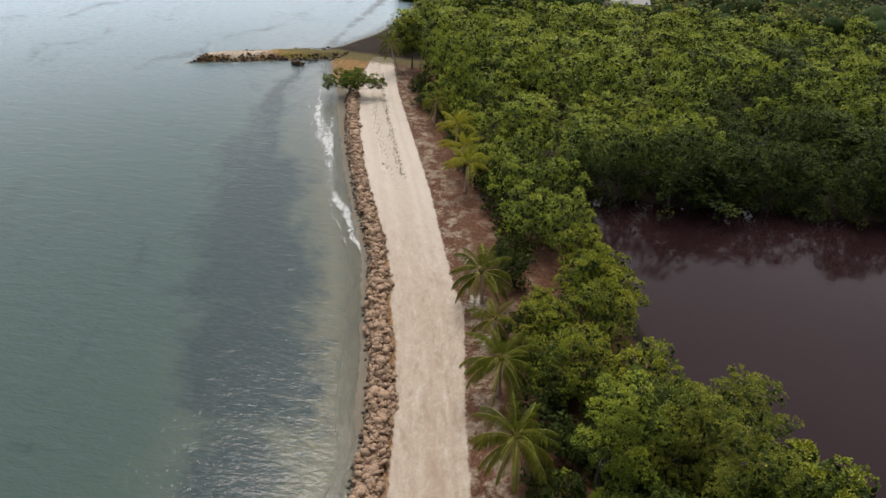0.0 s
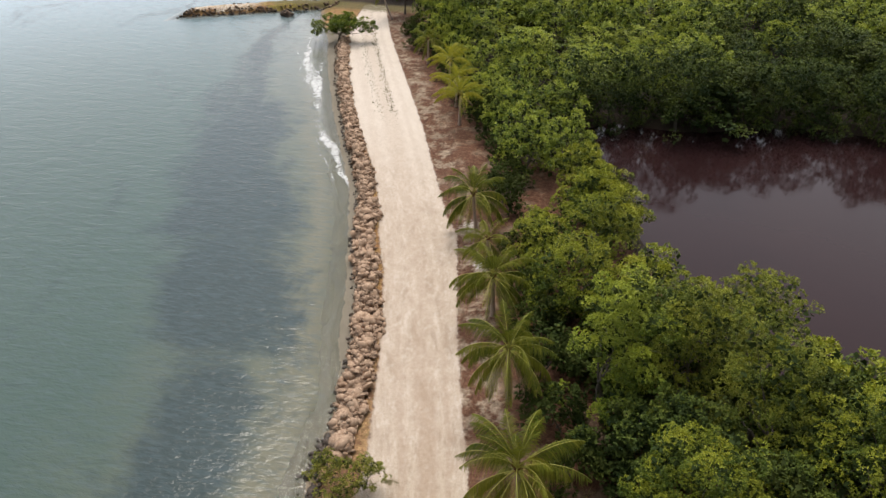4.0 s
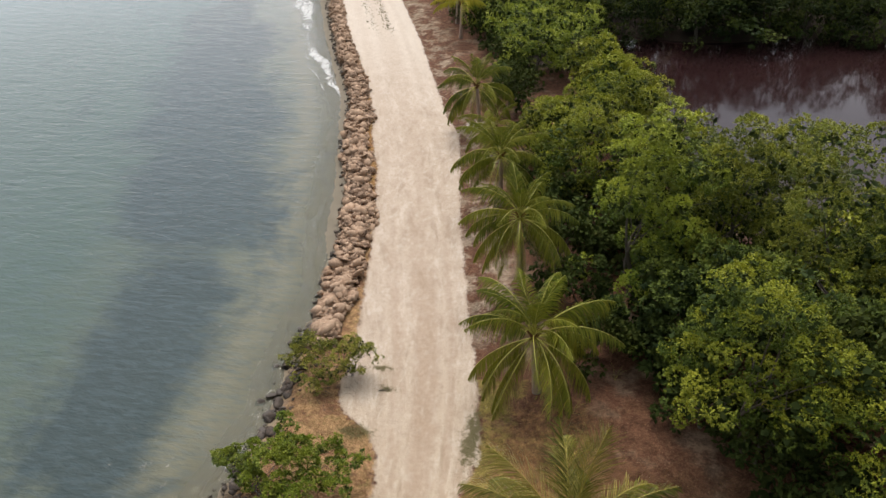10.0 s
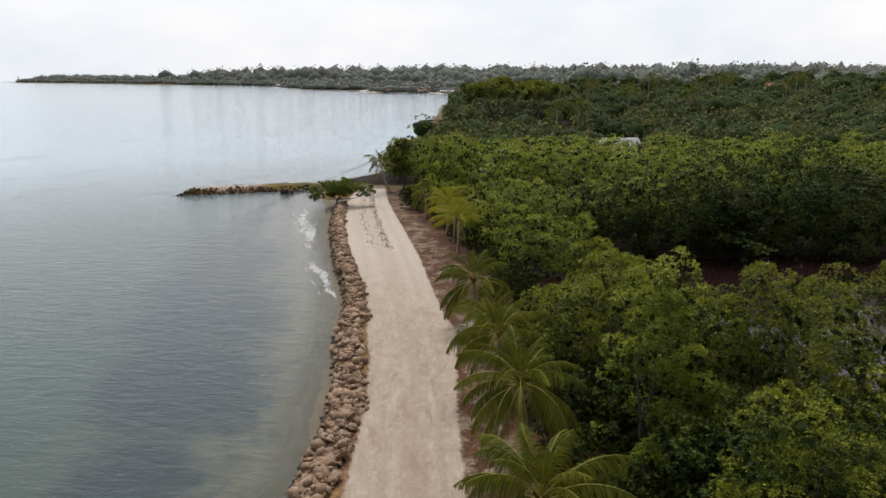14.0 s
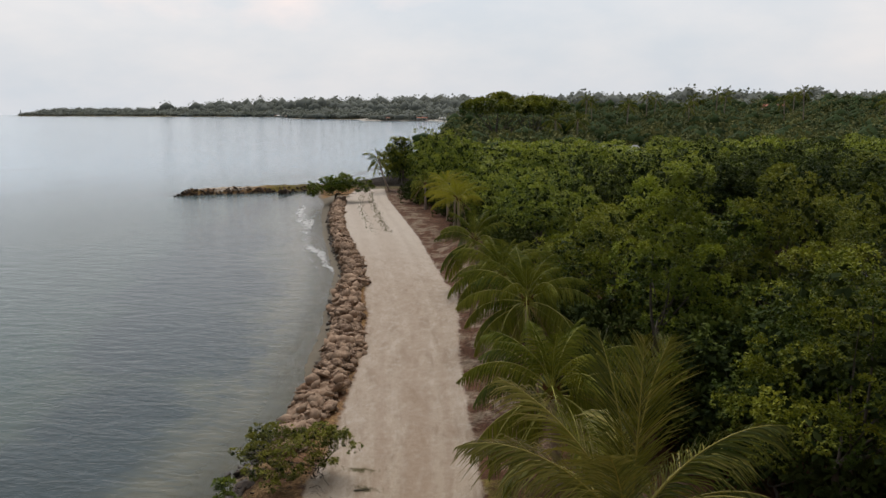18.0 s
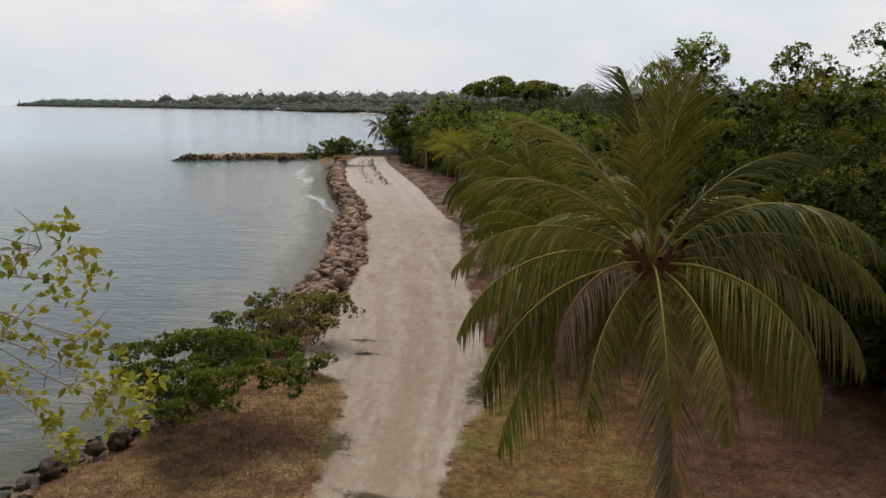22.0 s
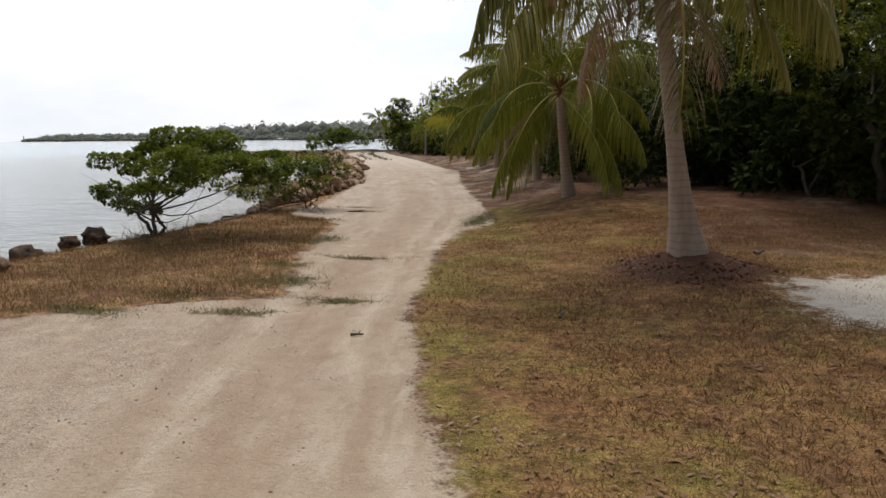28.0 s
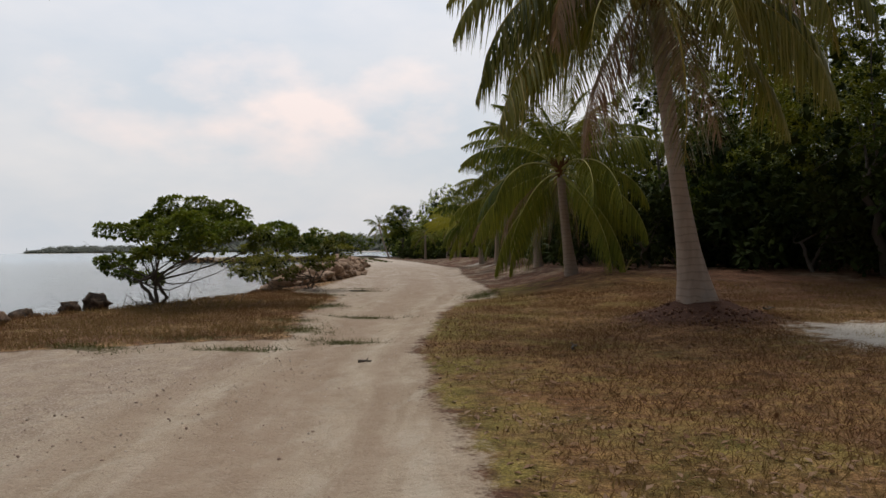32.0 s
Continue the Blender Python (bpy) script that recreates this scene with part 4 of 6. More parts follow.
def crown(name, rng, lobes, count, per, length, width, mat, droop=0.0, core=True, flat=0.85, inside=0.34):
    """Leaves over clumps, each clump broken into tufts; returns the meshes of the leaves and of the inside, coloured as
    if in shade.
    """
    area = np.array([r * r for _, r in lobes]); share = (area / area.sum() * count).astype(int) + 1
    pts, nrm, tones = [], [], []
    for (c, r), k in zip(lobes, share):
        tufts = max(6, int(k / 26))
        t = rng.normal(0, 1, (tufts, 3)); t[:, 2] += 0.45
        t /= np.linalg.norm(t, axis=1, keepdims=True)
        far = rng.uniform(0.82, 1.18, tufts)
        which = rng.integers(0, tufts, k)
        d = t[which] + rng.normal(0, 0.34, (k, 3)); d /= np.linalg.norm(d, axis=1, keepdims=True)
        rad = r * far[which] * (1.0 - 1.1 * (1 - (d * t[which]).sum(1))) + rng.normal(0, 0.05 * r, k)
        q = c + d * np.maximum(rad, 0.35 * r)[:, None] * (1, 1, flat)
        hid = np.zeros(k, bool)
        for c2, r2 in lobes:
            if c2 is not c:
                hid |= np.linalg.norm((q - c2) / (1, 1, flat), axis=1) < r2 * 0.66
        # light from above is put into the tone: leaves facing up are paler
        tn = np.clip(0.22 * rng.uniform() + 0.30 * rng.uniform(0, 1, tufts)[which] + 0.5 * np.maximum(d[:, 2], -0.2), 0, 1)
        pts.append(q[~hid]); nrm.append(d[~hid]); tones.append(tn[~hid])
    v, f = leaf_cloud(rng, np.concatenate(pts), np.concatenate(nrm), per, length, width, droop)
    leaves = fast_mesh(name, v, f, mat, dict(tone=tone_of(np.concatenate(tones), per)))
    inner = None
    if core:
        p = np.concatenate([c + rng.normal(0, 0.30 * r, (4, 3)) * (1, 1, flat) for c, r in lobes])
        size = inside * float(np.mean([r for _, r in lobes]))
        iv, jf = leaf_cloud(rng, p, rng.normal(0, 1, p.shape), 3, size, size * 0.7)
        inner = fast_mesh(name + "_inside", iv, jf, M_LEAF_SHADED, dict(tone=np.zeros(len(iv))))
    return leaves, inner


def limbs(rng, ends, base_r, fork_z, lean=(0, 0), wander=0.25, stems=1):
    """A trunk with limbs that reach the given points."""
    pieces = []
    for s in range(stems):
        foot = np.array([rng.normal(0, 0.18 * (stems > 1)), rng.normal(0, 0.18 * (stems > 1)), -0.25])
        fork = np.array([lean[0] + rng.normal(0, 0.3 * (stems > 1)), lean[1] + rng.normal(0, 0.3 * (stems > 1)), fork_z])
        t = np.linspace(0, 1, 7)[:, None]
        tr = foot + (fork - foot) * t + rng.normal(0, 0.05, (7, 3)) * (1, 1, 0) * np.sin(t * np.pi)
        pieces.append(tube(tr, base_r * np.linspace(1.25, 0.72, 7) / math.sqrt(stems), 7))
        for e in ends[s::stems]:
            e = np.asarray(e, float)
            mid = fork + (e - fork) * 0.5 + np.array([0, 0, -0.1 * np.linalg.norm(e - fork)]) + rng.normal(0, wander, 3)
            u = np.linspace(0, 1, 6)[:, None]
            pl = (1 - u) ** 2 * fork + 2 * u * (1 - u) * mid + u * u * e
            r0 = base_r * rng.uniform(0.35, 0.6) / math.sqrt(stems)
            pieces.append(tube(pl, np.linspace(r0, r0 * 0.2, 6), 5))
            for _ in range(2):
                k = rng.integers(2, 5); tip = pl[k] + rng.normal(0, 0.22 * np.linalg.norm(e - fork), 3) + (0, 0, 0.2)
                pieces.append(tube(np.linspace(pl[k], tip, 3), np.linspace(r0 * 0.4, r0 * 0.1, 3), 4))
    return join(pieces)


def make_tree(seed, h, rx, ry, mat, count, per=6, length=0.20, width=0.085, n_lobes=13, low=0.25, inside=0.5, clump=1.0):
    """Meshes of one tree: trunk, leaves, inside."""
    rng = np.random.default_rng(seed)
    r0, r1 = clump * (0.13 * rx + 0.30), clump * (0.24 * rx + 0.36)
    lobes = lobes_in(rng, n_lobes, rx - r0 * 0.5, ry - r0 * 0.5, h * low + r0 * 0.4, h - r1 * 0.75, r0, r1)
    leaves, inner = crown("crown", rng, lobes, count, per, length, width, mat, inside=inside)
    tv, tf = limbs(rng, [c * (0.72, 0.72, 0.86) for c, _ in lobes[:8 if count > 2000 else 4]], 0.05 + h * 0.013, h * 0.28, (rng.normal(0, 0.3), rng.normal(0, 0.3)), 0.3, 2)
    return fast_mesh("trunk", tv, tf, M_BARK, None, True), leaves, inner


def stand_tree(meshes, x, y, rz=0.0, s=1.0, name="mangrove_tree", label="leafy green mangrove tree with a dense rounded crown", group="mangrove trees", sz=None):
    z = float(height(np.array(float(x)), np.array(float(y))))
    ob = root(name, label, "tree", group, Matrix.LocRotScale((x, y, max(z, -0.5)), Euler((0, 0, rz)), (s, s, sz or s)))
    trunk, leaves, inner = meshes
    part("trunk", trunk, ob)
    c = part("crown", leaves, ob)
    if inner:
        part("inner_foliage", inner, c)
    return ob


def build_mangroves():
    rng = np.random.default_rng(21)
    # the single crowns that stand out beside the track: x, y, height, half widths, leaf, leaf clusters
    for k, (x, y, h, rx, ry, mat, count, label) in enumerate((
            (9.3, 21.2, 8.5, 3.7, 3.4, M_LEAF, 4300, "round mangrove tree with glossy green leaves down to the soil"),
            (14.2, 18.6, 7.2, 3.6, 3.4, M_LEAF, 3300, "dense green mangrove tree beside the clearing"),
            (5.6, 30.2, 10.1, 3.3, 3.3, M_LEAF_BELT, 4000, "tall bright green mangrove tree with bare grey twigs below"),
            (9.9, 31.2, 9.8, 3.2, 3.2, M_LEAF_OLIVE, 3200, "olive green mangrove tree with a thin crown"),
            (12.9, 27.8, 11.0, 3.5, 3.3, M_LEAF_OLIVE, 3400, "tall olive green mangrove tree with a thin crown"),
            (13.4, 34.4, 8.4, 3.2, 3.0, M_LEAF_OLIVE, 2800, "olive green mangrove tree at the lagoon"),
            (16.2, 23.6, 9.6, 3.6, 3.5, M_LEAF, 3000, "dark green mangrove tree in the wood"),
            (3.4, 38.6, 6.9, 3.5, 3.3, M_LEAF, 3200, "broad green mangrove tree behind the palms"),
            (5.0, 46.0, 6.0, 3.7, 3.5, M_LEAF, 3000, "broad low mangrove tree between track and lagoon"))):
        size = 0.105 if y < 29 else 0.13
        stand_tree(make_tree(400 + k, h, rx, ry, mat, int(count * 1.35), 7, size, size * 0.48, 46, 0.30 if y < 24 else 0.13, 0.42, 0.86), x, y, 0.0, 1.0, label=label)
    near = [make_tree(100 + k, h, rx, ry, M_LEAF, 2300, 6, 0.19, 0.088, 38, 0.18, 0.5, 0.9) for k, (h, rx, ry) in
            enumerate(((8.6, 3.9, 3.6), (7.4, 3.5, 3.7), (6.4, 3.3, 3.1), (5.4, 2.8, 3.0)))]
    for x, y, k, s in ((8.2, 38.3, 2, 0.98), (19.0, 20.3, 1, 1.05), (17.2, 28.4, 2, 1.15), (22.3, 16.4, 0, 0.95), (19.5, 12.0, 1, 1.05), (25.5, 10.0, 0, 1.0),
                       (21.5, 22.5, 2, 1.1), (1.0, 44.3, 3, 0.85), (4.2, 51.4, 3, 0.95), (6.4, 49.5, 3, 0.9), (3.6, 56.4, 3, 0.9), (5.6, 53.6, 3, 0.85), (0.4, 48.4, 3, 0.55), (15.5, 30.8, 3, 1.15)):
        stand_tree(near[k], x, y, rng.uniform(0, 6.28), s)
    # fillers take the dark leaf colour in place of shade below tall crowns
    fill = [make_tree(140 + k, h, r, r, M_LEAF_DEEP, 2000, 5, 0.19, 0.09, 34, 0.1, 0.5, 0.9) for k, (h, r) in enumerate(((6.4, 3.2), (5.4, 2.9)))]
    for x, y, k, s in ((9.4, 26.0, 0, 1.0), (6.8, 25.9, 1, 1.0), (7.2, 34.8, 0, 1.05), (10.6, 35.8, 1, 1.0), (16.6, 28.2, 0, 1.15), (12.4, 22.6, 0, 1.0), (19.0, 24.6, 0, 1.1)):
        stand_tree(fill[k], x, y, rng.uniform(0, 6.28), s, label="dark green mangrove tree in the shade of taller ones")
    light = [make_tree(300 + k, h, r, r, M_LEAF_BELT, 1700, 4, 0.24, 0.115, 38, 0.05, 0.5, 0.9) for k, (h, r) in enumerate(((7.2, 3.8), (6.4, 3.4)))]
    for x, y, k, s in ((-1.4, 60.2, 1, 1.0), (2.2, 62.0, 1, 0.85), (-3.4, 67.2, 0, 0.88), (1.0, 68.8, 0, 0.9), (-6.6, 73.0, 1, 0.85), (-3.0, 75.5, 0, 0.85), (1.2, 77.2, 0, 0.85), (-8.9, 81.3, 1, 0.9), (-4.7, 85.1, 0, 0.85),
                       (-11.6, 86.5, 1, 0.8), (-12.8, 93.0, 0, 0.9), (-15.6, 100.0, 0, 0.95), (-18.8, 105.5, 1, 0.9), (-16.6, 94.8, 1, 0.75)):
        stand_tree(light[k], x, y, rng.uniform(0, 6.28), s, sz=s if y < 90 or x < -16 and y < 96 else 1.34 if k == 0 else 1.40, label="bright yellow-green mangrove tree beside the track")
    stand_tree(make_tree(320, 8.3, 2.9, 2.8, M_LEAF, 2200, 5, 0.26, 0.12, 30, 0.34, 0.5, 0.9), -24.4, 111.6, 0.0, 1.0, label="dark green tree with a bare trunk where the track ends")
    # low growth that closes the edge of the wood, its leaves coloured dark for shade
    low = [make_tree(150 + k, h, r, r, M_LEAF_SHADED, 420, 4, 0.28, 0.13, 12, 0.02) for k, (h, r) in enumerate(((3.2, 2.0), (2.6, 1.8)))]
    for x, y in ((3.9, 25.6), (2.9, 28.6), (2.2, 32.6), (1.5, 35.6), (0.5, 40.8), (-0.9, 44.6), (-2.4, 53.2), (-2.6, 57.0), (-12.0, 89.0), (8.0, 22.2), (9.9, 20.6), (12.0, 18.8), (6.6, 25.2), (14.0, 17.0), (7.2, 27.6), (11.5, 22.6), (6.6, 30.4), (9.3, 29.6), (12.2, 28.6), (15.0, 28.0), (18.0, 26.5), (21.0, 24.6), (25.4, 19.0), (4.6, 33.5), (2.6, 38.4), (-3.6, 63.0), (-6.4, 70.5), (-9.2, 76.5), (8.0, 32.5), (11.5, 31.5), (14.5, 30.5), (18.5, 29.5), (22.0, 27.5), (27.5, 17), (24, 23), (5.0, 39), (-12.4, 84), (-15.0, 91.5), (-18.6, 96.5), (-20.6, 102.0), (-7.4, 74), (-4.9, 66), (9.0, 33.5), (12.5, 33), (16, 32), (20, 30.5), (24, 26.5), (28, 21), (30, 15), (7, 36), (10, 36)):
        stand_tree(low[rng.integers(2)], x, y, rng.uniform(0, 6.28), rng.uniform(0.85, 1.2), "undergrowth_bush", "dense shade-dark undergrowth bush at the edge of the wood", "undergrowth along the wood")
    # the belt behind the lagoon and along the track
    deep = [make_tree(200 + k, h, r, r, M_LEAF_DEEP, 1600, 3, 0.27, 0.135, 38, 0.02, 0.5, 0.92) for k, (h, r) in enumerate(((9.6, 4.6), (8.6, 4.4), (7.6, 4.0), (10.4, 4.8)))]
    back_light = [make_tree(360 + k, h, r, r, M_LEAF_BELT, 900, 2, 0.42, 0.22, 28, 0.1) for k, (h, r) in enumerate(((7.6, 4.4), (6.8, 4.1)))]
    back = [make_tree(350 + k, h, r, r, M_LEAF_DEEP, 850, 2, 0.44, 0.24, 26, 0.15) for k, (h, r) in enumerate(((9.4, 5.0), (8.2, 4.7)))]
    for yy in np.arange(76, 160, 5.9):
        for xx in np.arange(-40, 106, 6.2):
            x, y = xx + rng.normal(0, 1.3), yy + rng.normal(0, 1.3)
            if (y < 117 and x < ROAD_R(np.array(y)) + 6.5) or (y > 110 and x < SHORE(np.array(y)) + 3.5) or lagoon_in(np.array(x), np.array(y)) > -1.6 or x > 16 + y * 0.62 or (y < 88 and x < 3):
                continue
            # paler leaves in the back rows paint in the belt's lit top
            pool = light if (x < 14 + (y - 80) * 0.15 + rng.normal(0, 4) or rng.uniform() < float(np.interp(y, (90, 104), (0.04, 0.7)))) else deep
            pool = pool if y < 106 else back if pool is deep else back_light
            stand_tree(pool[rng.integers(len(pool))], x, y, rng.uniform(0, 6.28), rng.uniform(0.8, 1.4) * (1 if y < 106 else 0.9), sz=rng.uniform(0.72, 1.24) * float(np.interp(y, (100, 118, 160), (1.0, 0.82, 0.62))), label="tall dark green mangrove tree in a dense belt" if pool is deep or pool is back else "light green mangrove tree in a dense belt", group="trees of the mangrove belt")
    for x in np.arange(3, 66, 3.5):
        y = 73.8 + 0.13 * (x - 5) + 0.9 + rng.normal(0, 0.5)
        stand_tree(deep[rng.integers(4)], x, y, rng.uniform(0, 6.28), rng.uniform(0.72, 0.95), label="tall dark green mangrove tree at the water's edge", group="trees of the mangrove belt")


build_mangroves()


def build_far_woods():
    """Woods past the belt, the opposite coast and hills, joined: nobody could count them."""
    rng = np.random.default_rng(31)
    pts, nrm, cores, tones = [], [], [], []
    def clump(x, y, z, r, k):
        tones.append(np.clip(rng.uniform(-0.2, 0.9) + rng.normal(0, 0.16, k), 0, 1))
        d = rng.normal(0, 1, (k, 3)); d[:, 2] = np.abs(d[:, 2]) + 0.1; d /= np.linalg.norm(d, axis=1, keepdims=True)
        pts.append(np.array([x, y, z]) + d * r * rng.uniform(0.85, 1.12, (k, 1)) * (1, 1, 0.8)); nrm.append(d)
        cores.append((lump(ICO1[0], rng, 0.2) * (r * 0.85, r * 0.85, r * 0.7) + (x, y, z), ICO1[1]))
    for _ in range(1650):
        y = 150 * (660 / 150) ** rng.uniform(0, 1)
        x = rng.uniform(SHORE(np.array(y)) + 6, 16 + y * 0.62)
        if x > 8 and 164 < y - 0.3 * x < 182 or abs(x - 11.5) < 7 and 150 < y < 172:
            continue
        if x < 4 and 185 < y < 237:
            x, y = x - 2.0, y - 30.0
        up = float(np.interp(y, (150, 240, 420, 660), (0.6, 1.6, 5.0, 11.0)))
        clump(x, y, float(height(np.array(x), np.array(y))) + rng.uniform(0.6, 3.2) + up * rng.uniform(0.2, 0.9), rng.uniform(1.6, 4.2) * (1 + y / 700), 26)
    v, f = leaf_cloud(rng, np.concatenate(pts), np.concatenate(nrm), 3, 0.85, 0.62)
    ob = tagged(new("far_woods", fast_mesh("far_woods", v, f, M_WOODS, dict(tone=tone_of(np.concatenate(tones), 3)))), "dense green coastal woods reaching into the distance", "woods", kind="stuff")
    # dark fill behind the leaves stands in for shade inside the woods
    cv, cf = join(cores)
    part("inner_foliage", fast_mesh("far_woods_inside", cv, cf, M_SHADE_FILL, None, True), ob)
    # the coast across the bay
    far, fp, fn, fs, ft = [], [], [], [], []
    def mass(x, y, r, tall):
        """A leafy tree mass that stands on the coast and reaches up to the given height."""
        half = tall * 0.6; r = max(r, 0.42 * tall); wide = r * rng.uniform(1.0, 1.8)
        d = rng.normal(0, 1, (24, 3)); d[:, 1] = -np.abs(d[:, 1]); d[:, 2] = np.abs(d[:, 2]) - 0.35; d /= np.linalg.norm(d, axis=1, keepdims=True)
        fp.append(np.array([x, y, tall - half]) + d * (wide, r, half) * rng.uniform(0.86, 0.98, (24, 1))); fn.append(d)
        # tone rises on upward faces, painting in light from the sky
        fs.append(np.full(24, 0.24 * r)); ft.append(np.clip(rng.uniform(0, 0.7) + 0.4 * d[:, 2] + rng.normal(0, 0.1, 24), 0, 1))
        far.append((lump(ICO1[0], rng, 0.2, 2.0) * (wide * 0.88, r * 0.82, half * 0.88) + (x, y, tall - half), ICO1[1]))
    for _ in range(1500):
        y = 760 * (3100 / 760) ** rng.uniform(0, 1)
        s = float(SHORE(np.array(y))); back = abs(rng.normal(0, 90 + 0.05 * y))
        mass(s + 16 + back, y, rng.uniform(4, 9.5) * (1 + y / 2600), (6 + 0.0025 * y + 0.0078 * y * float(smooth(back, 0, 150))) * (0.72 + 0.30 * rng.uniform() ** 2.2))
    for _ in range(1150):
        y = 600 * 3.6 ** rng.uniform(0, 1); s = float(SHORE(np.array(y))); x = rng.uniform(s + 20, y * 0.6)
        mass(x, y, rng.uniform(3.5, 7) * (1 + y / 2500), (8 + 0.021 * y * float(smooth(x - s, 0, 200))) * (0.75 + 0.35 * rng.uniform() ** 2))
    # single large crowns on the skyline
    for x, y, r, tall in ((9, 700, 10, 30), (104, 705, 8, 32.5), (143, 700, 13, 30), (208, 700, 9, 30), (45, 710, 16, 28)):
        for _ in range(5):
            mass(x + rng.normal(0, r * 0.35), y + rng.normal(0, 3), r * rng.uniform(0.5, 0.8), tall * rng.uniform(0.88, 1.0))
    p, n, size, tone = np.concatenate(fp), np.concatenate(fn), np.concatenate(fs), np.concatenate(ft)
    v, f = leaf_cloud(rng, p, n, 2, 1.0, 0.8)
    o = np.repeat(p, 8, 0); v = o + (v - o) * np.repeat(size, 8)[:, None]
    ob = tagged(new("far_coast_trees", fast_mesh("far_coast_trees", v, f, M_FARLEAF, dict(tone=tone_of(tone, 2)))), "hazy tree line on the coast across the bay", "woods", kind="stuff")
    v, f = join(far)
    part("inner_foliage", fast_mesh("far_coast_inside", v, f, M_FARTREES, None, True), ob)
    hills = []
    for x, y, r, h in ((950, 3900, 420, 62), (1350, 4100, 380, 52), (500, 3900, 500, 36), (1800, 4100, 600, 54)):
        hills.append((lump(ICO3[0], rng, 0.15, 2.0) * (r, 200, h) + (x, y, 0), ICO3[1]))
    v, f = join(hills)
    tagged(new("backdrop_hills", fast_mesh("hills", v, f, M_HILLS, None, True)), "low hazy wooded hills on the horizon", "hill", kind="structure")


build_far_woods()


# ---- palms ----
def frond_mesh(rng, length, elev, bend, hang, mat, leaflets=64, stalk=M_RACHIS, leaf=0.62, twist=0.0, ragged=0.0, broad=0.020):
    """A feather leaf that starts at the origin towards +x. elev: first slope; bend: how far it arches down, both in degrees; hang: how far the leaflets droop, 0 to 1."""
    n = 26
    t = np.linspace(0, 1, n)
    a = np.radians(elev - bend * t ** 1.35)
    step = length / (n - 1)
    x = np.concatenate([[0], np.cumsum(np.cos(a[:-1]) * step)]); z = np.concatenate([[0], np.cumsum(np.sin(a[:-1]) * step)])
    yv = twist * t ** 2
    spine = np.stack([x, yv, z], -1)
    sv, sf = tube(spine, np.linspace(0.026, 0.003, n) * length / 3.2, 5)
    s = np.linspace(0.17, 0.995, leaflets)
    pos = np.stack([np.interp(s, t, spine[:, k]) for k in range(3)], -1)
    tan = np.stack([np.interp(s, t, np.gradient(spine[:, k])) for k in range(3)], -1); tan /= np.linalg.norm(tan, axis=1, keepdims=True)
    nor = np.cross(tan, [0, 1.0, 0]); nor /= np.linalg.norm(nor, axis=1, keepdims=True)
    nor *= np.sign(nor[:, 2:3] + 1e-6)
    prof = leaf * (np.sin(np.pi * np.clip(s * 0.89 + 0.10, 0, 1)) ** 0.75) * length / 3.2
    vs, fs, off = [], [], 0
    for side in (-1, 1):
        k = len(s)
        ln = (prof * rng.uniform(0.6, 1.2, k))[:, None]
        if ragged:
            ln = ln * np.where(rng.uniform(0, 1, (k, 1)) < ragged, rng.uniform(0.15, 0.6, (k, 1)), 1)
        fwd = (1.7 - 1.1 * min(hang, 1.0)) * rng.uniform(0.85, 1.15, (k, 1)) + 0.5 * s[:, None] ** 3
        d = np.array([0, side, 0]) * 1.0 + tan * fwd + nor * (0.30 - 0.55 * hang) + rng.normal(0, 0.06, (k, 3))
        d /= np.linalg.norm(d, axis=1, keepdims=True)
        g = np.array([0, 0, -1.0]); sag = rng.uniform(0.8, 1.2, (k, 1))
        p = [pos]
        for q, c in ((0.28, 0.45), (0.34, 1.5), (0.38, 3.2)):
            dd = d + g * (hang * c * sag); dd /= np.linalg.norm(dd, axis=1, keepdims=True)
            p.append(p[-1] + dd * ln * q)
        wd = broad * length / 3.2; roll = rng.uniform(0.1, 1.0, (k, 1))
        rows = []
        for q, w in zip(p, (0.5, 1.0, 0.65, 0.04)):
            off_v = (tan * np.cos(roll) + nor * np.sin(roll)) * wd * w
            rows += [q - off_v * 0.5, q + off_v * 0.5]
        v = np.stack(rows, 1).reshape(-1, 3)
        base = np.arange(k)[:, None] * 8
        f = np.concatenate([base + np.array([[2 * i, 2 * i + 1, 2 * i + 3, 2 * i + 2]]) for i in range(3)], 0)
        vs.append(v); fs.append(f + off); off += len(v)
    me = fast_mesh("frond", np.concatenate([sv] + vs), [sf, np.concatenate(fs) + len(sv)], stalk)
    me.materials.append(mat)
    tn = np.concatenate([np.zeros(len(sv)), np.repeat(rng.uniform(0.0, 0.7) + 0.4 * rng.uniform(0, 1, 2 * leaflets), 8)])
    me.attributes.new("tone", "FLOAT", "POINT").data.foreach_set("value", tn.astype(np.float32))
    idx = np.concatenate([np.zeros(len(sf), np.int32), np.ones(len(fs[0]) * 2, np.int32)])
    me.polygons.foreach_set("material_index", idx)
    me.polygons.foreach_set("use_smooth", np.ones(len(idx), bool))
    return me


def trunk_mesh(h, lean, r_top, r_mid, r_base, curve=0.3):
    t = np.linspace(0, 1, 40)
    z = -0.2 + (h + 0.2) * t
    bow = np.stack([lean[0] * (t + curve * (1 - (1 - t) ** 2.6 - t)), lean[1] * t, z], -1)
    r = r_mid + (r_top - r_mid) * t + (r_base - r_mid) * np.exp(-((t * h) / 0.75) ** 1.4)
    r = r * (1 + 0.02 * np.sin(z * 53))
    v, f = tube(bow, r, 16)
    return fast_mesh("trunk", v, f, M_PALM_TRUNK, None, True)


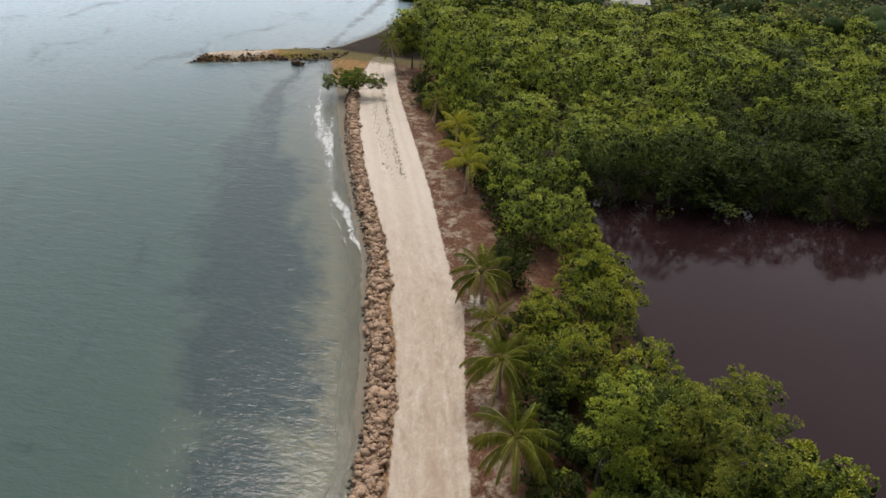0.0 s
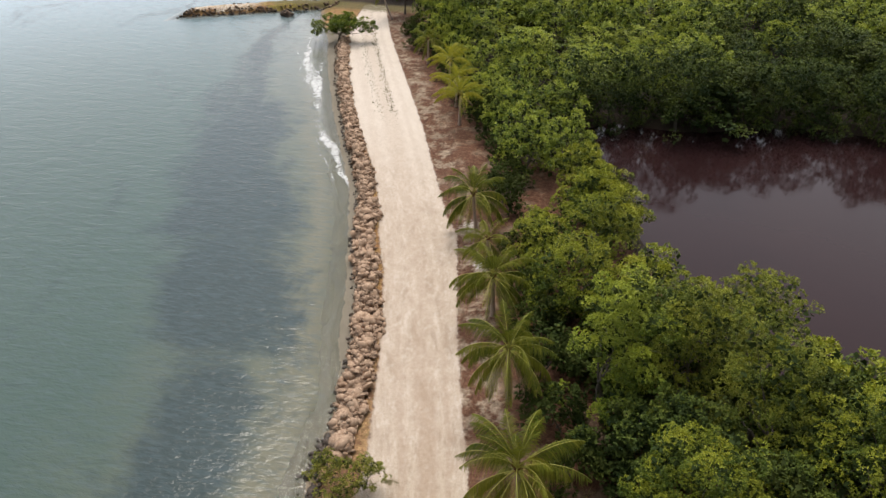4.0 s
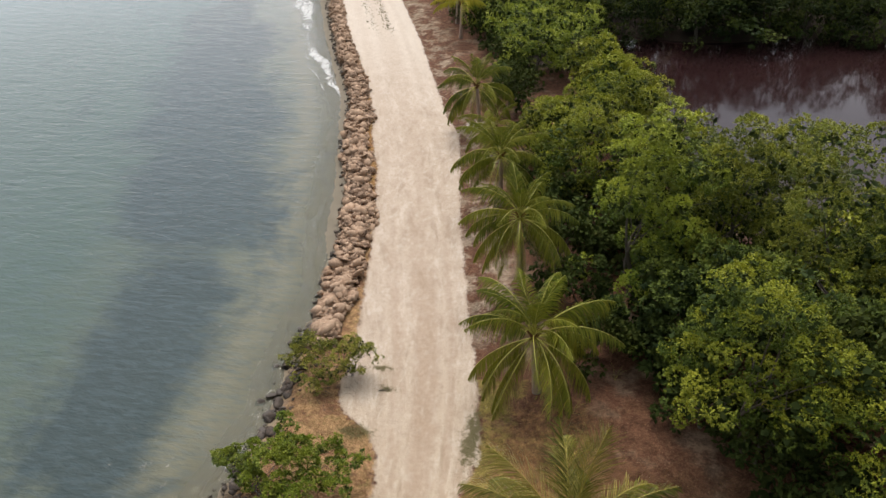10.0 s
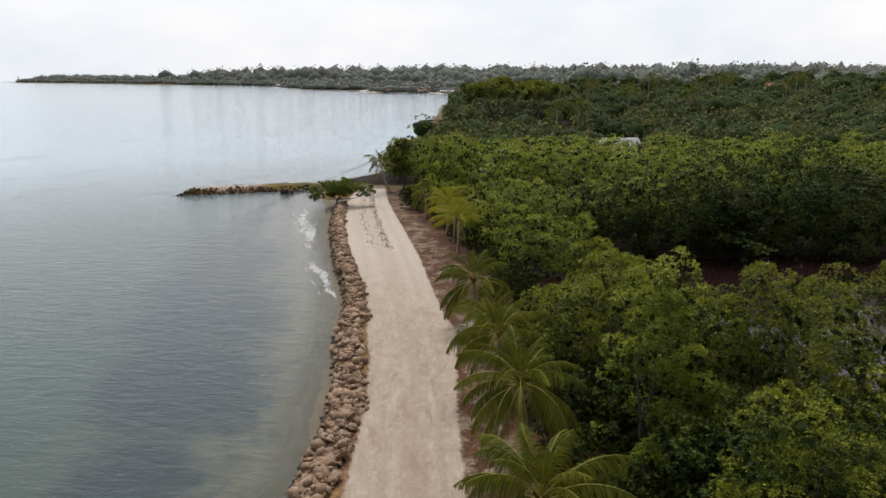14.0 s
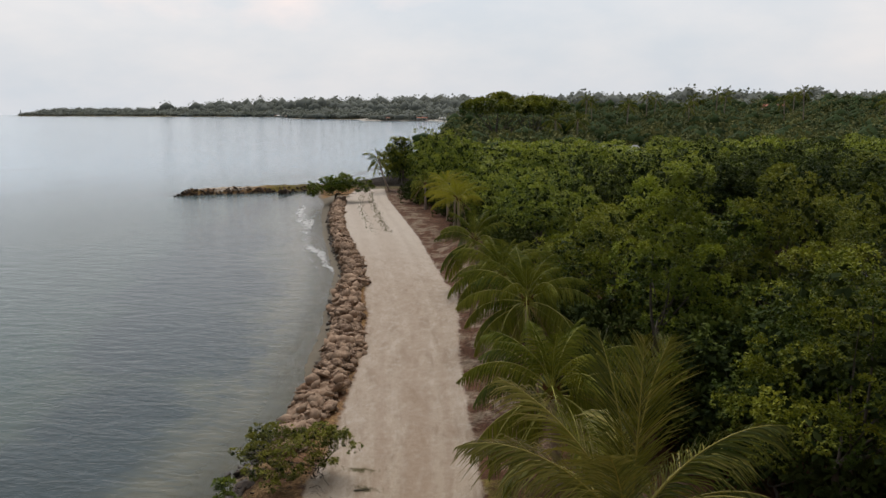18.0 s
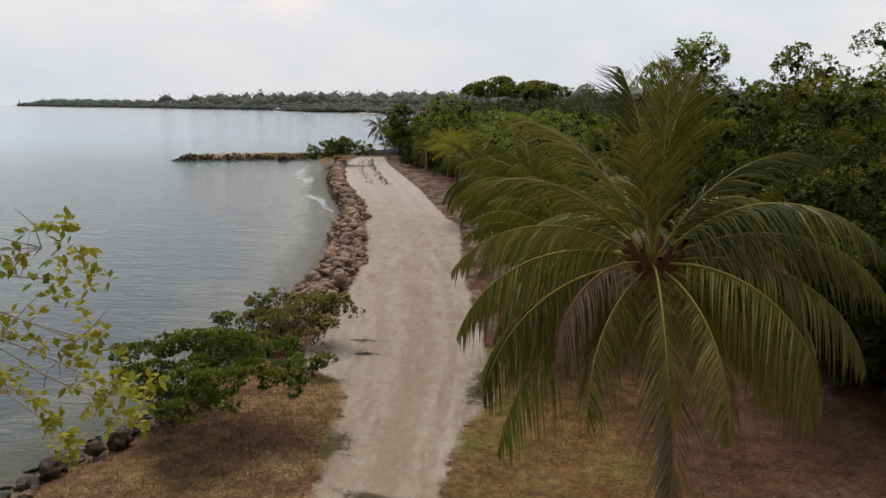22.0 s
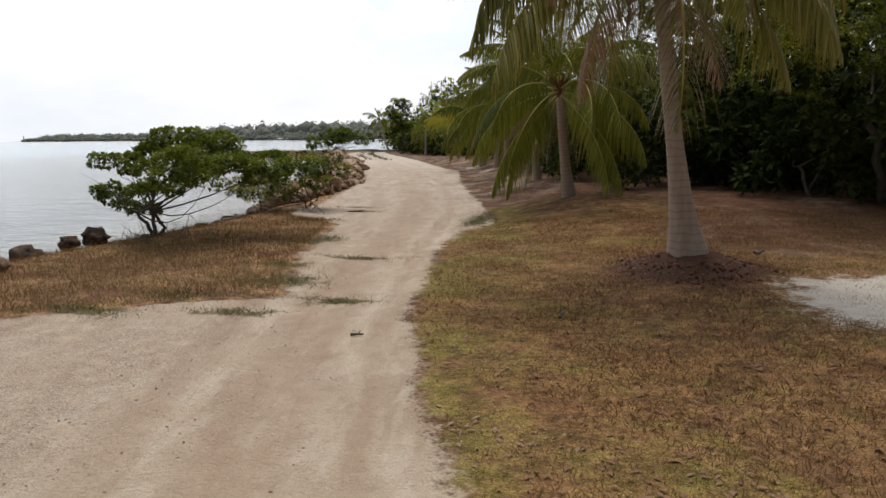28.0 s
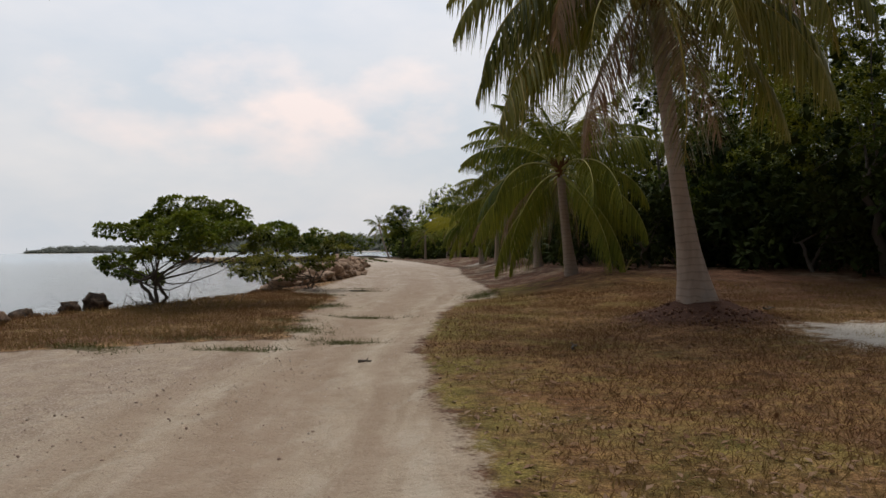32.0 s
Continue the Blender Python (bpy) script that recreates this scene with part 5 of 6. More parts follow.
PALM_RNG = np.random.default_rng(41)
SETS = {}
for _k, (_e, _b, _h) in enumerate(((82, 42, 0.2), (70, 70, 0.45), (54, 88, 0.75), (36, 98, 1.1), (12, 92, 1.5), (-14, 70, 1.8), (-40, 46, 1.8))):
    SETS[_k] = [frond_mesh(PALM_RNG, 3.0, _e + PALM_RNG.uniform(-5, 5), _b + PALM_RNG.uniform(-8, 8), _h, M_PALM_YOUNG, 58, M_RACHIS_YOUNG, 1.0, PALM_RNG.normal(0, 0.2), 0.05, 0.036) for _ in range(2)]
SETS["yellow"] = [frond_mesh(PALM_RNG, 3.0, _e, _b, _h, M_PALM_YELLOW, 46, M_RACHIS_YOUNG, 0.8, PALM_RNG.normal(0, 0.2), 0.05, 0.05) for _e, _b, _h in ((80, 50, 0.2), (68, 70, 0.4), (54, 84, 0.6), (38, 92, 0.8), (18, 90, 1.1))]
SETS["dry"] = [frond_mesh(PALM_RNG, 2.5, -25, 60, 1.2, M_PALM_DRY, 40, M_RACHIS_DRY, 0.6, ragged=0.4)]


def heart_mesh(s=1.0):
    rng = np.random.default_rng(44); out = []
    for k in range(14):
        a = k * 2.4; tip = np.array([math.cos(a) * 0.42, math.sin(a) * 0.42, 0.22 + 0.02 * k]) * s
        out.append(tube(np.array([[0, 0, -0.35 * s], tip * (0.45, 0.45, 0.0), tip]), np.array([0.16, 0.085, 0.04]) * s, 6))
    v, f = join(out)
    return fast_mesh("crownshaft", v, f, M_FIBRE, None, True)


HEART = heart_mesh(1.0)


def stand_palm(x, y, top, crown_at=None, n=20, s=1.0, seed=0, r=(0.11, 0.13, 0.22), dry=2, label="young coconut palm with arching green fronds", top_tier=6, yellow=False):
    rng = np.random.default_rng(seed)
    z = float(height(np.array(float(x)), np.array(float(y))))
    lean = (0, 0) if crown_at is None else (crown_at[0] - x, crown_at[1] - y)
    h = top - z
    ob = root("coconut_palm", label, "palm tree", "coconut palms along the track", pose(x, y, z))
    part("trunk", trunk_mesh(h, lean, *r), ob)
    c = np.array([lean[0], lean[1], h])
    part("crownshaft", HEART, ob, "", Matrix.Translation(c) @ Matrix.Scale(s * 0.55, 4))
    for k in range(n):
        tier = int((top_tier + 1) * (k / n) ** 0.78); az = k * 2.39996 + rng.normal(0, 0.2)
        q = s * rng.uniform(0.88, 1.08) * (0.62, 0.80, 0.95, 1, 1, 1, 1)[tier]
        part("frond", SETS["yellow"][tier] if yellow else SETS[tier][rng.integers(2)], ob, "", Matrix.LocRotScale(c + (0, 0, 0.12 - 0.05 * tier), Euler((rng.normal(0, 0.08), 0, az)), (q, q, q)))
    for k in range(dry):
        az = rng.uniform(0, 6.28)
        part("frond", SETS["dry"][0], ob, "dry brown frond", Matrix.LocRotScale(c - (0, 0, 0.15), Euler((0, 0, az)), (s, s, s)))
    return ob


def build_palms():
    stand_palm(1.45, 23.2, 3.6, (1.1, 22.95), 36, 1.25, 1, (0.12, 0.14, 0.24), 6)
    stand_palm(0.15, 30.6, 4.5, (-0.12, 30.4), 32, 1.12, 2, dry=5)
    stand_palm(-1.7, 38.4, 3.7, (-1.86, 38.3), 32, 1.15, 3, dry=5)
    stand_palm(-4.4, 49.6, 3.5, (-4.76, 49.5), 26, 1.2, 4, dry=4)
    stand_palm(-2.9, 44.6, 2.7, (-2.9, 44.4), 15, 0.95, 5, dry=3)
    stand_palm(-9.0, 69.8, 3.7, None, 18, 1.15, 6, label="young coconut palm with yellow-green fronds", top_tier=4, yellow=True)
    stand_palm(-11.8, 80.0, 3.8, None, 18, 1.15, 7, label="young coconut palm with yellow-green fronds", top_tier=4, yellow=True)
    stand_palm(-10.2, 75.0, 3.4, None, 17, 1.1, 17, label="young coconut palm with yellow-green fronds", top_tier=4, yellow=True)
    stand_palm(-16.2, 89.5, 3.2, None, 16, 1.0, 8)
    stand_palm(-25.4, 108.4, 4.9, (-27.0, 108), 16, 0.95, 9, label="coconut palm leaning over the end of the track")
    # tall palms over the far woods
    for k, (x, y, h) in enumerate(((-2, 205, 8), (3, 208, 8), (6, 300, 14), (10, 310, 13), (30, 300, 15), (34, 315, 14), (50, 310, 14), (56, 300, 16), (64, 330, 15), (88, 300, 16), (92, 330, 15), (20, 270, 12), (76, 280, 13), (40, 260, 11), (100, 260, 12))):
        stand_palm(x, y, h * 1.06 + 0.4, (x + (k % 3) - 1, y), 15, 1.5, 60 + k, (0.18, 0.2, 0.3), 3, "tall coconut palm rising over the woods")


build_palms()


def build_big_palm():
    """The palm beside the track that the camera sinks past: every frond set by hand."""
    rng = np.random.default_rng(51)
    z = float(height(np.array(3.3), np.array(12.75)))
    h = 5.25 - z
    ob = root("coconut_palm", "coconut palm with drooping fronds, some dry, on a soil mound", "palm tree", "coconut palms along the track", pose(3.3, 12.75, z))
    part("trunk", trunk_mesh(h, (-0.68, -0.15), 0.11, 0.135, 0.34, 0.12), ob)
    c = np.array([-0.68, -0.15, h])
    part("crownshaft", heart_mesh(1.1), ob, "orange-brown leaf bases", Matrix.Translation(c))
    # azimuth, first slope, bend, hang, length, dryness
    rows = ((92, 86, 24, 0.15, 3.3, 0), (62, 80, 42, 0.25, 3.5, 0), (122, 80, 38, 0.25, 3.5, 0), (155, 66, 56, 0.45, 3.5, 0), (22, 64, 78, 0.5, 3.5, 0), (265, 78, 50, 0.25, 2.6, 0),
            (165, 52, 70, 0.5, 3.5, 0), (100, 52, 75, 0.4, 3.4, 0), (45, 48, 85, 0.5, 3.4, 0), (10, 46, 108, 0.8, 3.6, 0), (185, 34, 85, 0.8, 3.6, 0), (350, 34, 85, 0.8, 3.7, 0),
            (198, 20, 85, 1.0, 3.7, 0), (340, 18, 88, 1.0, 3.7, 0), (212, 4, 80, 1.0, 3.8, 0), (224, 14, 112, 1.2, 3.0, 1), (268, 8, 85, 0.9, 3.2, 0), (318, 14, 105, 1.0, 3.6, 0),
            (30, 14, 90, 1.0, 3.5, 0), (75, 8, 85, 1.0, 3.4, 0), (120, 8, 85, 1.0, 3.4, 0), (150, 14, 90, 1.0, 3.5, 0), (18, 30, 112, 1.3, 3.3, 1),
            (283, -36, 46, 0.7, 3.9, 2), (205, -22, 50, 1.0, 3.9, 0), (20, -25, 55, 1.1, 3.4, 0), (170, -20, 55, 1.1, 3.4, 0),
            (60, -30, 50, 1.1, 3.2, 1), (110, -30, 50, 1.1, 3.2, 0), (140, -45, 40, 1.0, 3.0, 1), (8, 4, 84, 1.1, 3.7, 0),
            (200, -66, 18, 1.0, 1.7, 1), (250, -62, 22, 1.0, 1.9, 0), (310, -68, 16, 1.0, 1.6, 1), (20, -64, 20, 1.0, 1.8, 1), (120, -66, 18, 1.0, 1.7, 0), (280, -70, 14, 1.0, 1.5, 1),
            (236, -12, 66, 1.0, 3.2, 0), (292, -4, 84, 1.0, 3.3, 0), (330, -14, 66, 1.0, 3.5, 0), (190, -6, 70, 1.0, 3.6, 0), (0, -10, 70, 1.0, 3.6, 0), (345, 52, 96, 0.7, 3.6, 0), (85, 30, 90, 0.8, 3.5, 0), (140, 36, 92, 0.8, 3.5, 0))
    for az, e, b, hang, ln, dry in rows:
        me = frond_mesh(rng, ln, e, b + (12 if 0 < e < 60 else 4), hang * (0.6 + 0.4 * smooth(hang, 0.3, 0.8)), (M_PALM, M_PALM_DRY, M_PALM_GOLD)[dry], 88, (M_RACHIS, M_RACHIS_DRY, M_RACHIS_GOLD)[dry], 1.08, rng.normal(0, 0.16), (0.14, 0.28, 0.2)[dry], 0.027)
        part("frond", me, ob, ("", "dry brown frond", "yellowing frond")[dry], Matrix.LocRotScale(c + (0, 0, 0.1), Euler((rng.normal(0, 0.1), 0, radians(az))), None))
    nv, nf = ICO2
    nut = fast_mesh("coconut", nv * (0.11, 0.11, 0.14), nf, M_NUT, None, True)
    for k in range(5):
        a = k * 1.3
        part("coconut", nut, ob, "green-brown coconut", pose(c[0] + math.cos(a) * 0.24, c[1] + math.sin(a) * 0.24, h - 0.22))


build_big_palm()


# ---- shrubs on the seaward side ----
def stand_shrub(name, x, y, lobes, count, length, width, mat, label, seed, base_r=0.06, fork=0.5, per=6, stems=2, core=False, wood=M_BARK, lean=(0, 0)):
    rng = np.random.default_rng(seed)
    z = float(height(np.array(float(x)), np.array(float(y))))
    lobes = [(np.array(c, float), r) for c, r in lobes]
    sprays = [(c + rng.normal(0, 0.60, 3) * r * (1, 1, 0.5), r * rng.uniform(0.5, 0.9)) for c, r in lobes for _ in range(5)]
    leaves, inner = crown("crown", rng, sprays, count, per, length, width, mat, -0.2, True, 0.5, 0.3)
    ob = root(name, label, "shrub" if name == "shrub" else "tree", "shoreline mangrove shrubs" if name == "shrub" else "", pose(x, y, z))
    tv, tf = limbs(rng, [c + rng.normal(0, r * 0.3, 3) for c, r in lobes], base_r, fork, lean, 0.28, stems)
    part("trunk", fast_mesh("trunk", tv, tf, wood, None, True), ob)
    cr = part("crown", leaves, ob)
    if inner:
        part("inner_foliage", inner, cr)
    return ob


def build_shrubs():
    x0, y0 = -7.95, 16.6
    clumps = ((-8.4, 17.0, 1.85, 0.5), (-7.7, 16.5, 2.1, 0.5), (-6.7, 16.9, 2.0, 0.6), (-5.9, 16.6, 1.85, 0.6), (-7.3, 15.7, 1.75, 0.55), (-6.3, 15.6, 1.6, 0.55), (-5.3, 17.3, 1.6, 0.5), (-9.1, 16.9, 1.7, 0.4),
              (-7.4, 17.8, 1.75, 0.55), (-6.2, 17.9, 1.7, 0.55), (-8.1, 15.9, 1.6, 0.4), (-9.35, 17.2, 0.8, 0.4), (-8.8, 16.9, 0.65, 0.35), (-9.8, 17.3, 1.0, 0.3), (-7.0, 14.9, 1.2, 0.4), (-5.1, 16.3, 1.5, 0.4))
    stand_shrub("shrub", x0, y0, [((a - x0, b - y0, c), r) for a, b, c, r in clumps],
                6600, 0.085, 0.042, M_LEAF_SHRUB, "spreading mangrove shrub with open branches on the shore", 71, 0.085, 0.55, 7, 3)
    stand_shrub("shrub", -6.9, 23.2, [((-0.9, 0.2, 1.5), 0.5), ((-0.1, 0.1, 1.3), 0.6), ((0.7, 0.1, 1.5), 0.5), ((-1.6, 0.0, 0.8), 0.5), ((-0.7, -0.6, 0.65), 0.55), ((-2.0, 0.3, 1.3), 0.35), ((1.0, 0.4, 1.1), 0.45), ((0.2, -0.5, 0.8), 0.4), ((-2.3, -0.3, 0.85), 0.45), ((-1.8, 0.9, 0.95), 0.5), ((-1.3, -1.1, 0.5), 0.45), ((-2.5, 0.8, 0.55), 0.4), ((0.4, 0.9, 1.2), 0.45)],
                3200, 0.08, 0.038, M_LEAF_SPARSE, "low sparse yellowish mangrove shrub on the rocky bank", 72, 0.05, 0.35, 6, 3)
    stand_shrub("shrub", -30.2, 96.8, [((-2.5, 0, 1.9), 1.0), ((-1.2, 0.4, 2.5), 1.1), ((0.4, 0.4, 2.9), 1.2), ((1.7, 0.3, 2.6), 1.2), ((0.6, -0.8, 2.1), 1.2), ((-1.0, -0.6, 1.7), 1.1), ((3.0, 0, 2.2), 1.0), ((0.2, 1.4, 2.5), 1.2), ((-3.3, -0.3, 1.2), 0.7), ((2.2, -0.8, 1.9), 1.0), ((4.0, 0.2, 1.7), 0.7)],
                2600, 0.22, 0.12, M_LEAF_SHRUB, "rounded sea shrub at the end of the rock wall", 73, 0.16, 0.9, 6, 2, True)


build_shrubs()


# ---- the yellowing tree beside the clearing ----
def build_yellow_tree():
    x, y = -7.6, 4.6
    rng = np.random.default_rng(81)
    z0 = float(height(np.array(x), np.array(y)))
    spray = ((4.1, 2.7, 6.1, 0.40), (4.2, 2.3, 6.5, 0.36), (5.2, 1.8, 5.4, 0.36), (4.85, 2.1, 5.15, 0.28), (4.7, 2.0, 5.75, 0.34), (3.6, 3.2, 4.15, 0.20), (3.7, 2.9, 4.55, 0.18), (3.4, 2.6, 5.0, 0.28), (3.7, 2.3, 5.6, 0.3), (3.2, 2.0, 6.3, 0.4),
             (1.6, 1.4, 7.0, 0.7), (-0.4, -0.6, 7.5, 0.9), (0.6, -1.6, 6.8, 0.8), (-1.4, 0.4, 6.5, 0.8))
    lobes = [(np.array(q[:3]), q[3]) for q in spray]
    pts = [c + rng.normal(0, 0.55 * r, (int(12 + 14 * r), 3)) * (1, 1, 0.7) for c, r in lobes]
    p = np.concatenate(pts)
    v, f = leaf_cloud(rng, p, np.tile([0, 0, 0.3], (len(p), 1)), 6, 0.11, 0.06, 0.1)
    ob = root("tree", "sparse yellow-leaved shore tree with pale branches", "tree", "", pose(x, y, z0))
    part("crown", fast_mesh("crown", v, f, M_LEAF_YELLOW, dict(tone=tone_of(rng.uniform(0.2, 1, len(p)), 6))), ob)
    wood = [tube(np.array([[0, 0, -0.3], [0.1, 0.05, 1.5], [0.0, 0.2, 3.2], [0.3, 0.3, 4.8]]), np.array([0.19, 0.16, 0.13, 0.09]), 10)]
    fork, mid = np.array([0.3, 0.3, 4.8]), np.array([2.2, 1.4, 6.3])
    wood.append(tube(np.array([fork, (1.2, 0.8, 5.8), mid]), np.array([0.07, 0.05, 0.035]), 7))
    for c, r in lobes:
        s = mid if c[0] > 2 else fork
        t = np.linspace(0, 1, 7)[:, None]
        arc = s + (c - s) * t + np.array([0, 0, 0.5]) * np.sin(t * np.pi) * (0.4 if c[2] < 6 else 0.1) + rng.normal(0, 0.04, (7, 3)) * np.sin(t * np.pi)
        wood.append(tube(arc, np.linspace(0.022, 0.005, 7), 5))
        for k in range(5):
            a = arc[rng.integers(4, 7)]; e = a + rng.normal(0, r * 0.8, 3)
            wood.append(tube(np.array([a, (a + e) / 2 + rng.normal(0, 0.04, 3), e]), np.array([0.008, 0.006, 0.003]), 4))
    v, f = join(wood)
    part("trunk", fast_mesh("trunk", v, f, M_BARK_PALE, None, True), ob)
    rng = np.random.default_rng(82); out = []
    for tip in ((-0.9, 3.9, 8.1), (-0.2, 4.3, 7.7), (0.45, 3.8, 7.9), (0.9, 3.9, 7.5)):
        p0, p1 = np.array([0.2, 0.6, 5.0]), np.array(tip)
        t = np.linspace(0, 1, 7)[:, None]; pl = p0 + (p1 - p0) * t + rng.normal(0, 0.08, (7, 3)) * np.sin(t * np.pi)
        out.append(tube(pl, np.linspace(0.060, 0.024, 7), 6))
        for k in range(3, 7):
            for _ in range(4):
                e = pl[k] + rng.normal(0, 0.36, 3) + (0, 0.15, 0.12)
                m = (pl[k] + e) / 2 + rng.normal(0, 0.07, 3)
                out.append(tube(np.array([pl[k], m, e]), np.array([0.026, 0.019, 0.010]), 5))
                for _ in range(2):
                    out.append(tube(np.array([m, m + rng.normal(0, 0.2, 3)]), np.array([0.014, 0.007]), 4))
    v, f = join(out)
    part("dead_branches", fast_mesh("dead_branches", v, f, M_BARK_PALE, None, True), ob, "bleached bare dead branches")


build_yellow_tree()


# ---- far things: umbrella trees, houses, boats, poles ----
def build_far_things():
    rng = np.random.default_rng(91)
    for x, y, s in ((-21.5, 231, 1.06), (-10.5, 236, 1.0), (40, 520, 0.8), (95, 560, 0.8), (150, 540, 0.9), (190, 560, 0.8)):
        lobes = [(np.array([math.cos(a) * r, math.sin(a) * r, h]), q) for a, r, h, q in ((0, 0, 14.5, 5), (0.6, 7, 13.4, 4), (2.0, 7.5, 13.6, 4), (3.3, 7, 13.2, 4.2), (4.6, 7, 13.4, 4), (5.6, 8.5, 12.8, 3.4), (2.8, 11, 12.6, 3.2), (0.1, 11, 12.6, 3.2))]
        leaves, inner = crown("crown", rng, lobes, 1400, 4, 0.8, 0.45, M_LEAF_OLIVE if y < 300 else M_LEAF_DEEP, 0.0, True, 0.45)
        tv, tf = limbs(rng, [c - (0, 0, 1.0) for c, _ in lobes], 0.8, 4.0, (0, 0), 0.6, 2)
        z = float(height(np.array(float(x)), np.array(float(y))))
        ob = root("umbrella_tree", "tall spreading tree with a flat umbrella crown", "tree", "spreading trees over the woods", Matrix.LocRotScale((x, y, z - 1), Euler((0, 0, rng.uniform(0, 6))), (s, s, s)))
        part("trunk", fast_mesh("trunk", tv, tf, M_BARK, None, True), ob)
        c = part("crown", leaves, ob); part("inner_foliage", inner, c)

    def box(x0, x1, y0, y1, z0, z1):
        v = np.array([[a, b, c] for c in (z0, z1) for b in (y0, y1) for a in (x0, x1)], float)
        return v, np.array([[0, 1, 3, 2][::-1], [4, 5, 7, 6], [0, 1, 5, 4], [2, 3, 7, 6][::-1], [0, 2, 6, 4][::-1], [1, 3, 7, 5]])

    def house(x, y, w, d, h, roof_h, rz, roof_mat, wall_label, name="house"):
        z = float(height(np.array(float(x)), np.array(float(y))))
        ob = root(name, wall_label, "house", "", pose(x, y, z, 0, 0, rz))
        part("wall", fast_mesh("wall", *box(-w / 2, w / 2, -d / 2, d / 2, -0.5, h), M_WHITE), ob)
        o = 0.6
        rv = np.array([[-w / 2 - o, -d / 2 - o, h - 0.1], [w / 2 + o, -d / 2 - o, h - 0.1], [w / 2 + o, d / 2 + o, h - 0.1], [-w / 2 - o, d / 2 + o, h - 0.1], [-w / 2 - o, 0, h + roof_h], [w / 2 + o, 0, h + roof_h]])
        me = bpy.data.meshes.new("roof"); me.from_pydata(rv.tolist(), [], [(0, 1, 5, 4), (2, 3, 4, 5), (1, 2, 5), (3, 0, 4), (3, 2, 1, 0)]); me.materials.append(roof_mat)
        part("roof", me, ob)
        for k in (-1, 0, 1):
            part("window" if k else "door", fast_mesh("opening", *box(k * w * 0.3 - 0.5, k * w * 0.3 + 0.5, -d / 2 - 0.03, -d / 2 + 0.05, 0.9 if k else 0.0, 2.1), M_SHADE_FILL), ob)

    house(11.5, 168, 8, 6, 2.0, 1.5, 14, M_GREYROOF, "low house with a grey sheet roof among the trees")
    house(112, 440, 12, 8, 6.5, 2.2, 20, M_REDROOF, "white house with a red roof in the woods")
    house(172, 470, 8, 7, 6.0, 1.5, 10, M_GREYROOF, "small pale house in the woods")
    # small white houses along the far beach
    for k in range(26):
        y = rng.uniform(728, 828) if k < 14 else rng.uniform(1250, 1440)
        x = float(SHORE(np.array(y))) + rng.uniform(2, 9)
        house(x, y, rng.uniform(3, 6), 4, rng.uniform(2.2, 3.4), rng.uniform(0.6, 1.1), rng.uniform(-30, 60), (M_GREYROOF, M_REDROOF, M_WHITE)[rng.integers(3)], "small pale beach house across the bay", "beach_house")
    # beach strip
    yy = np.linspace(725, 955, 60); s = SHORE(yy)
    v = np.concatenate([np.stack([s - 3, yy, np.full(60, -0.45)], -1), np.stack([s + 12, yy, np.full(60, 0.9)], -1)])
    q = np.arange(59); f = np.stack([q, q + 60, q + 61, q + 1], -1)
    tagged(new("far_beach", fast_mesh("far_beach", v, f, M_BEACH, None, True)), "strip of pale sand on the far coast", "beach", kind="structure")
    # beacon at the tip of the far coast and a mast in the woods
    lv, lf = tube(np.array([[0, 0, -1], [0, 0, 12], [0, 0, 24], [0, 0, 27]], float), np.array([3.2, 2.6, 2.2, 0.6]), 10)
    ob = root("lighthouse", "small white tower at the tip of the far coast", "lighthouse", "", pose(-2450, 2960, 0))
    part("tower", fast_mesh("tower", lv, lf, M_WHITE, None, True), ob)
    pv, pf = tube(np.array([[0, 0, -1], [0, 0, 9.5]], float), np.array([0.16, 0.12]), 8)
    ob = root("utility_pole", "grey utility pole standing in the woods", "pole", "", pose(66, 158, 0))
    part("shaft", fast_mesh("shaft", pv, pf, M_BARK_PALE, None, True), ob)


build_far_things()


# ---- grass, litter, sticks ----
def scatter(rng, n, x0, x1, y0, y1, ok):
    x, y = rng.uniform(x0, x1, n), rng.uniform(y0, y1, n)
    k = ok(x, y); return x[k], y[k]


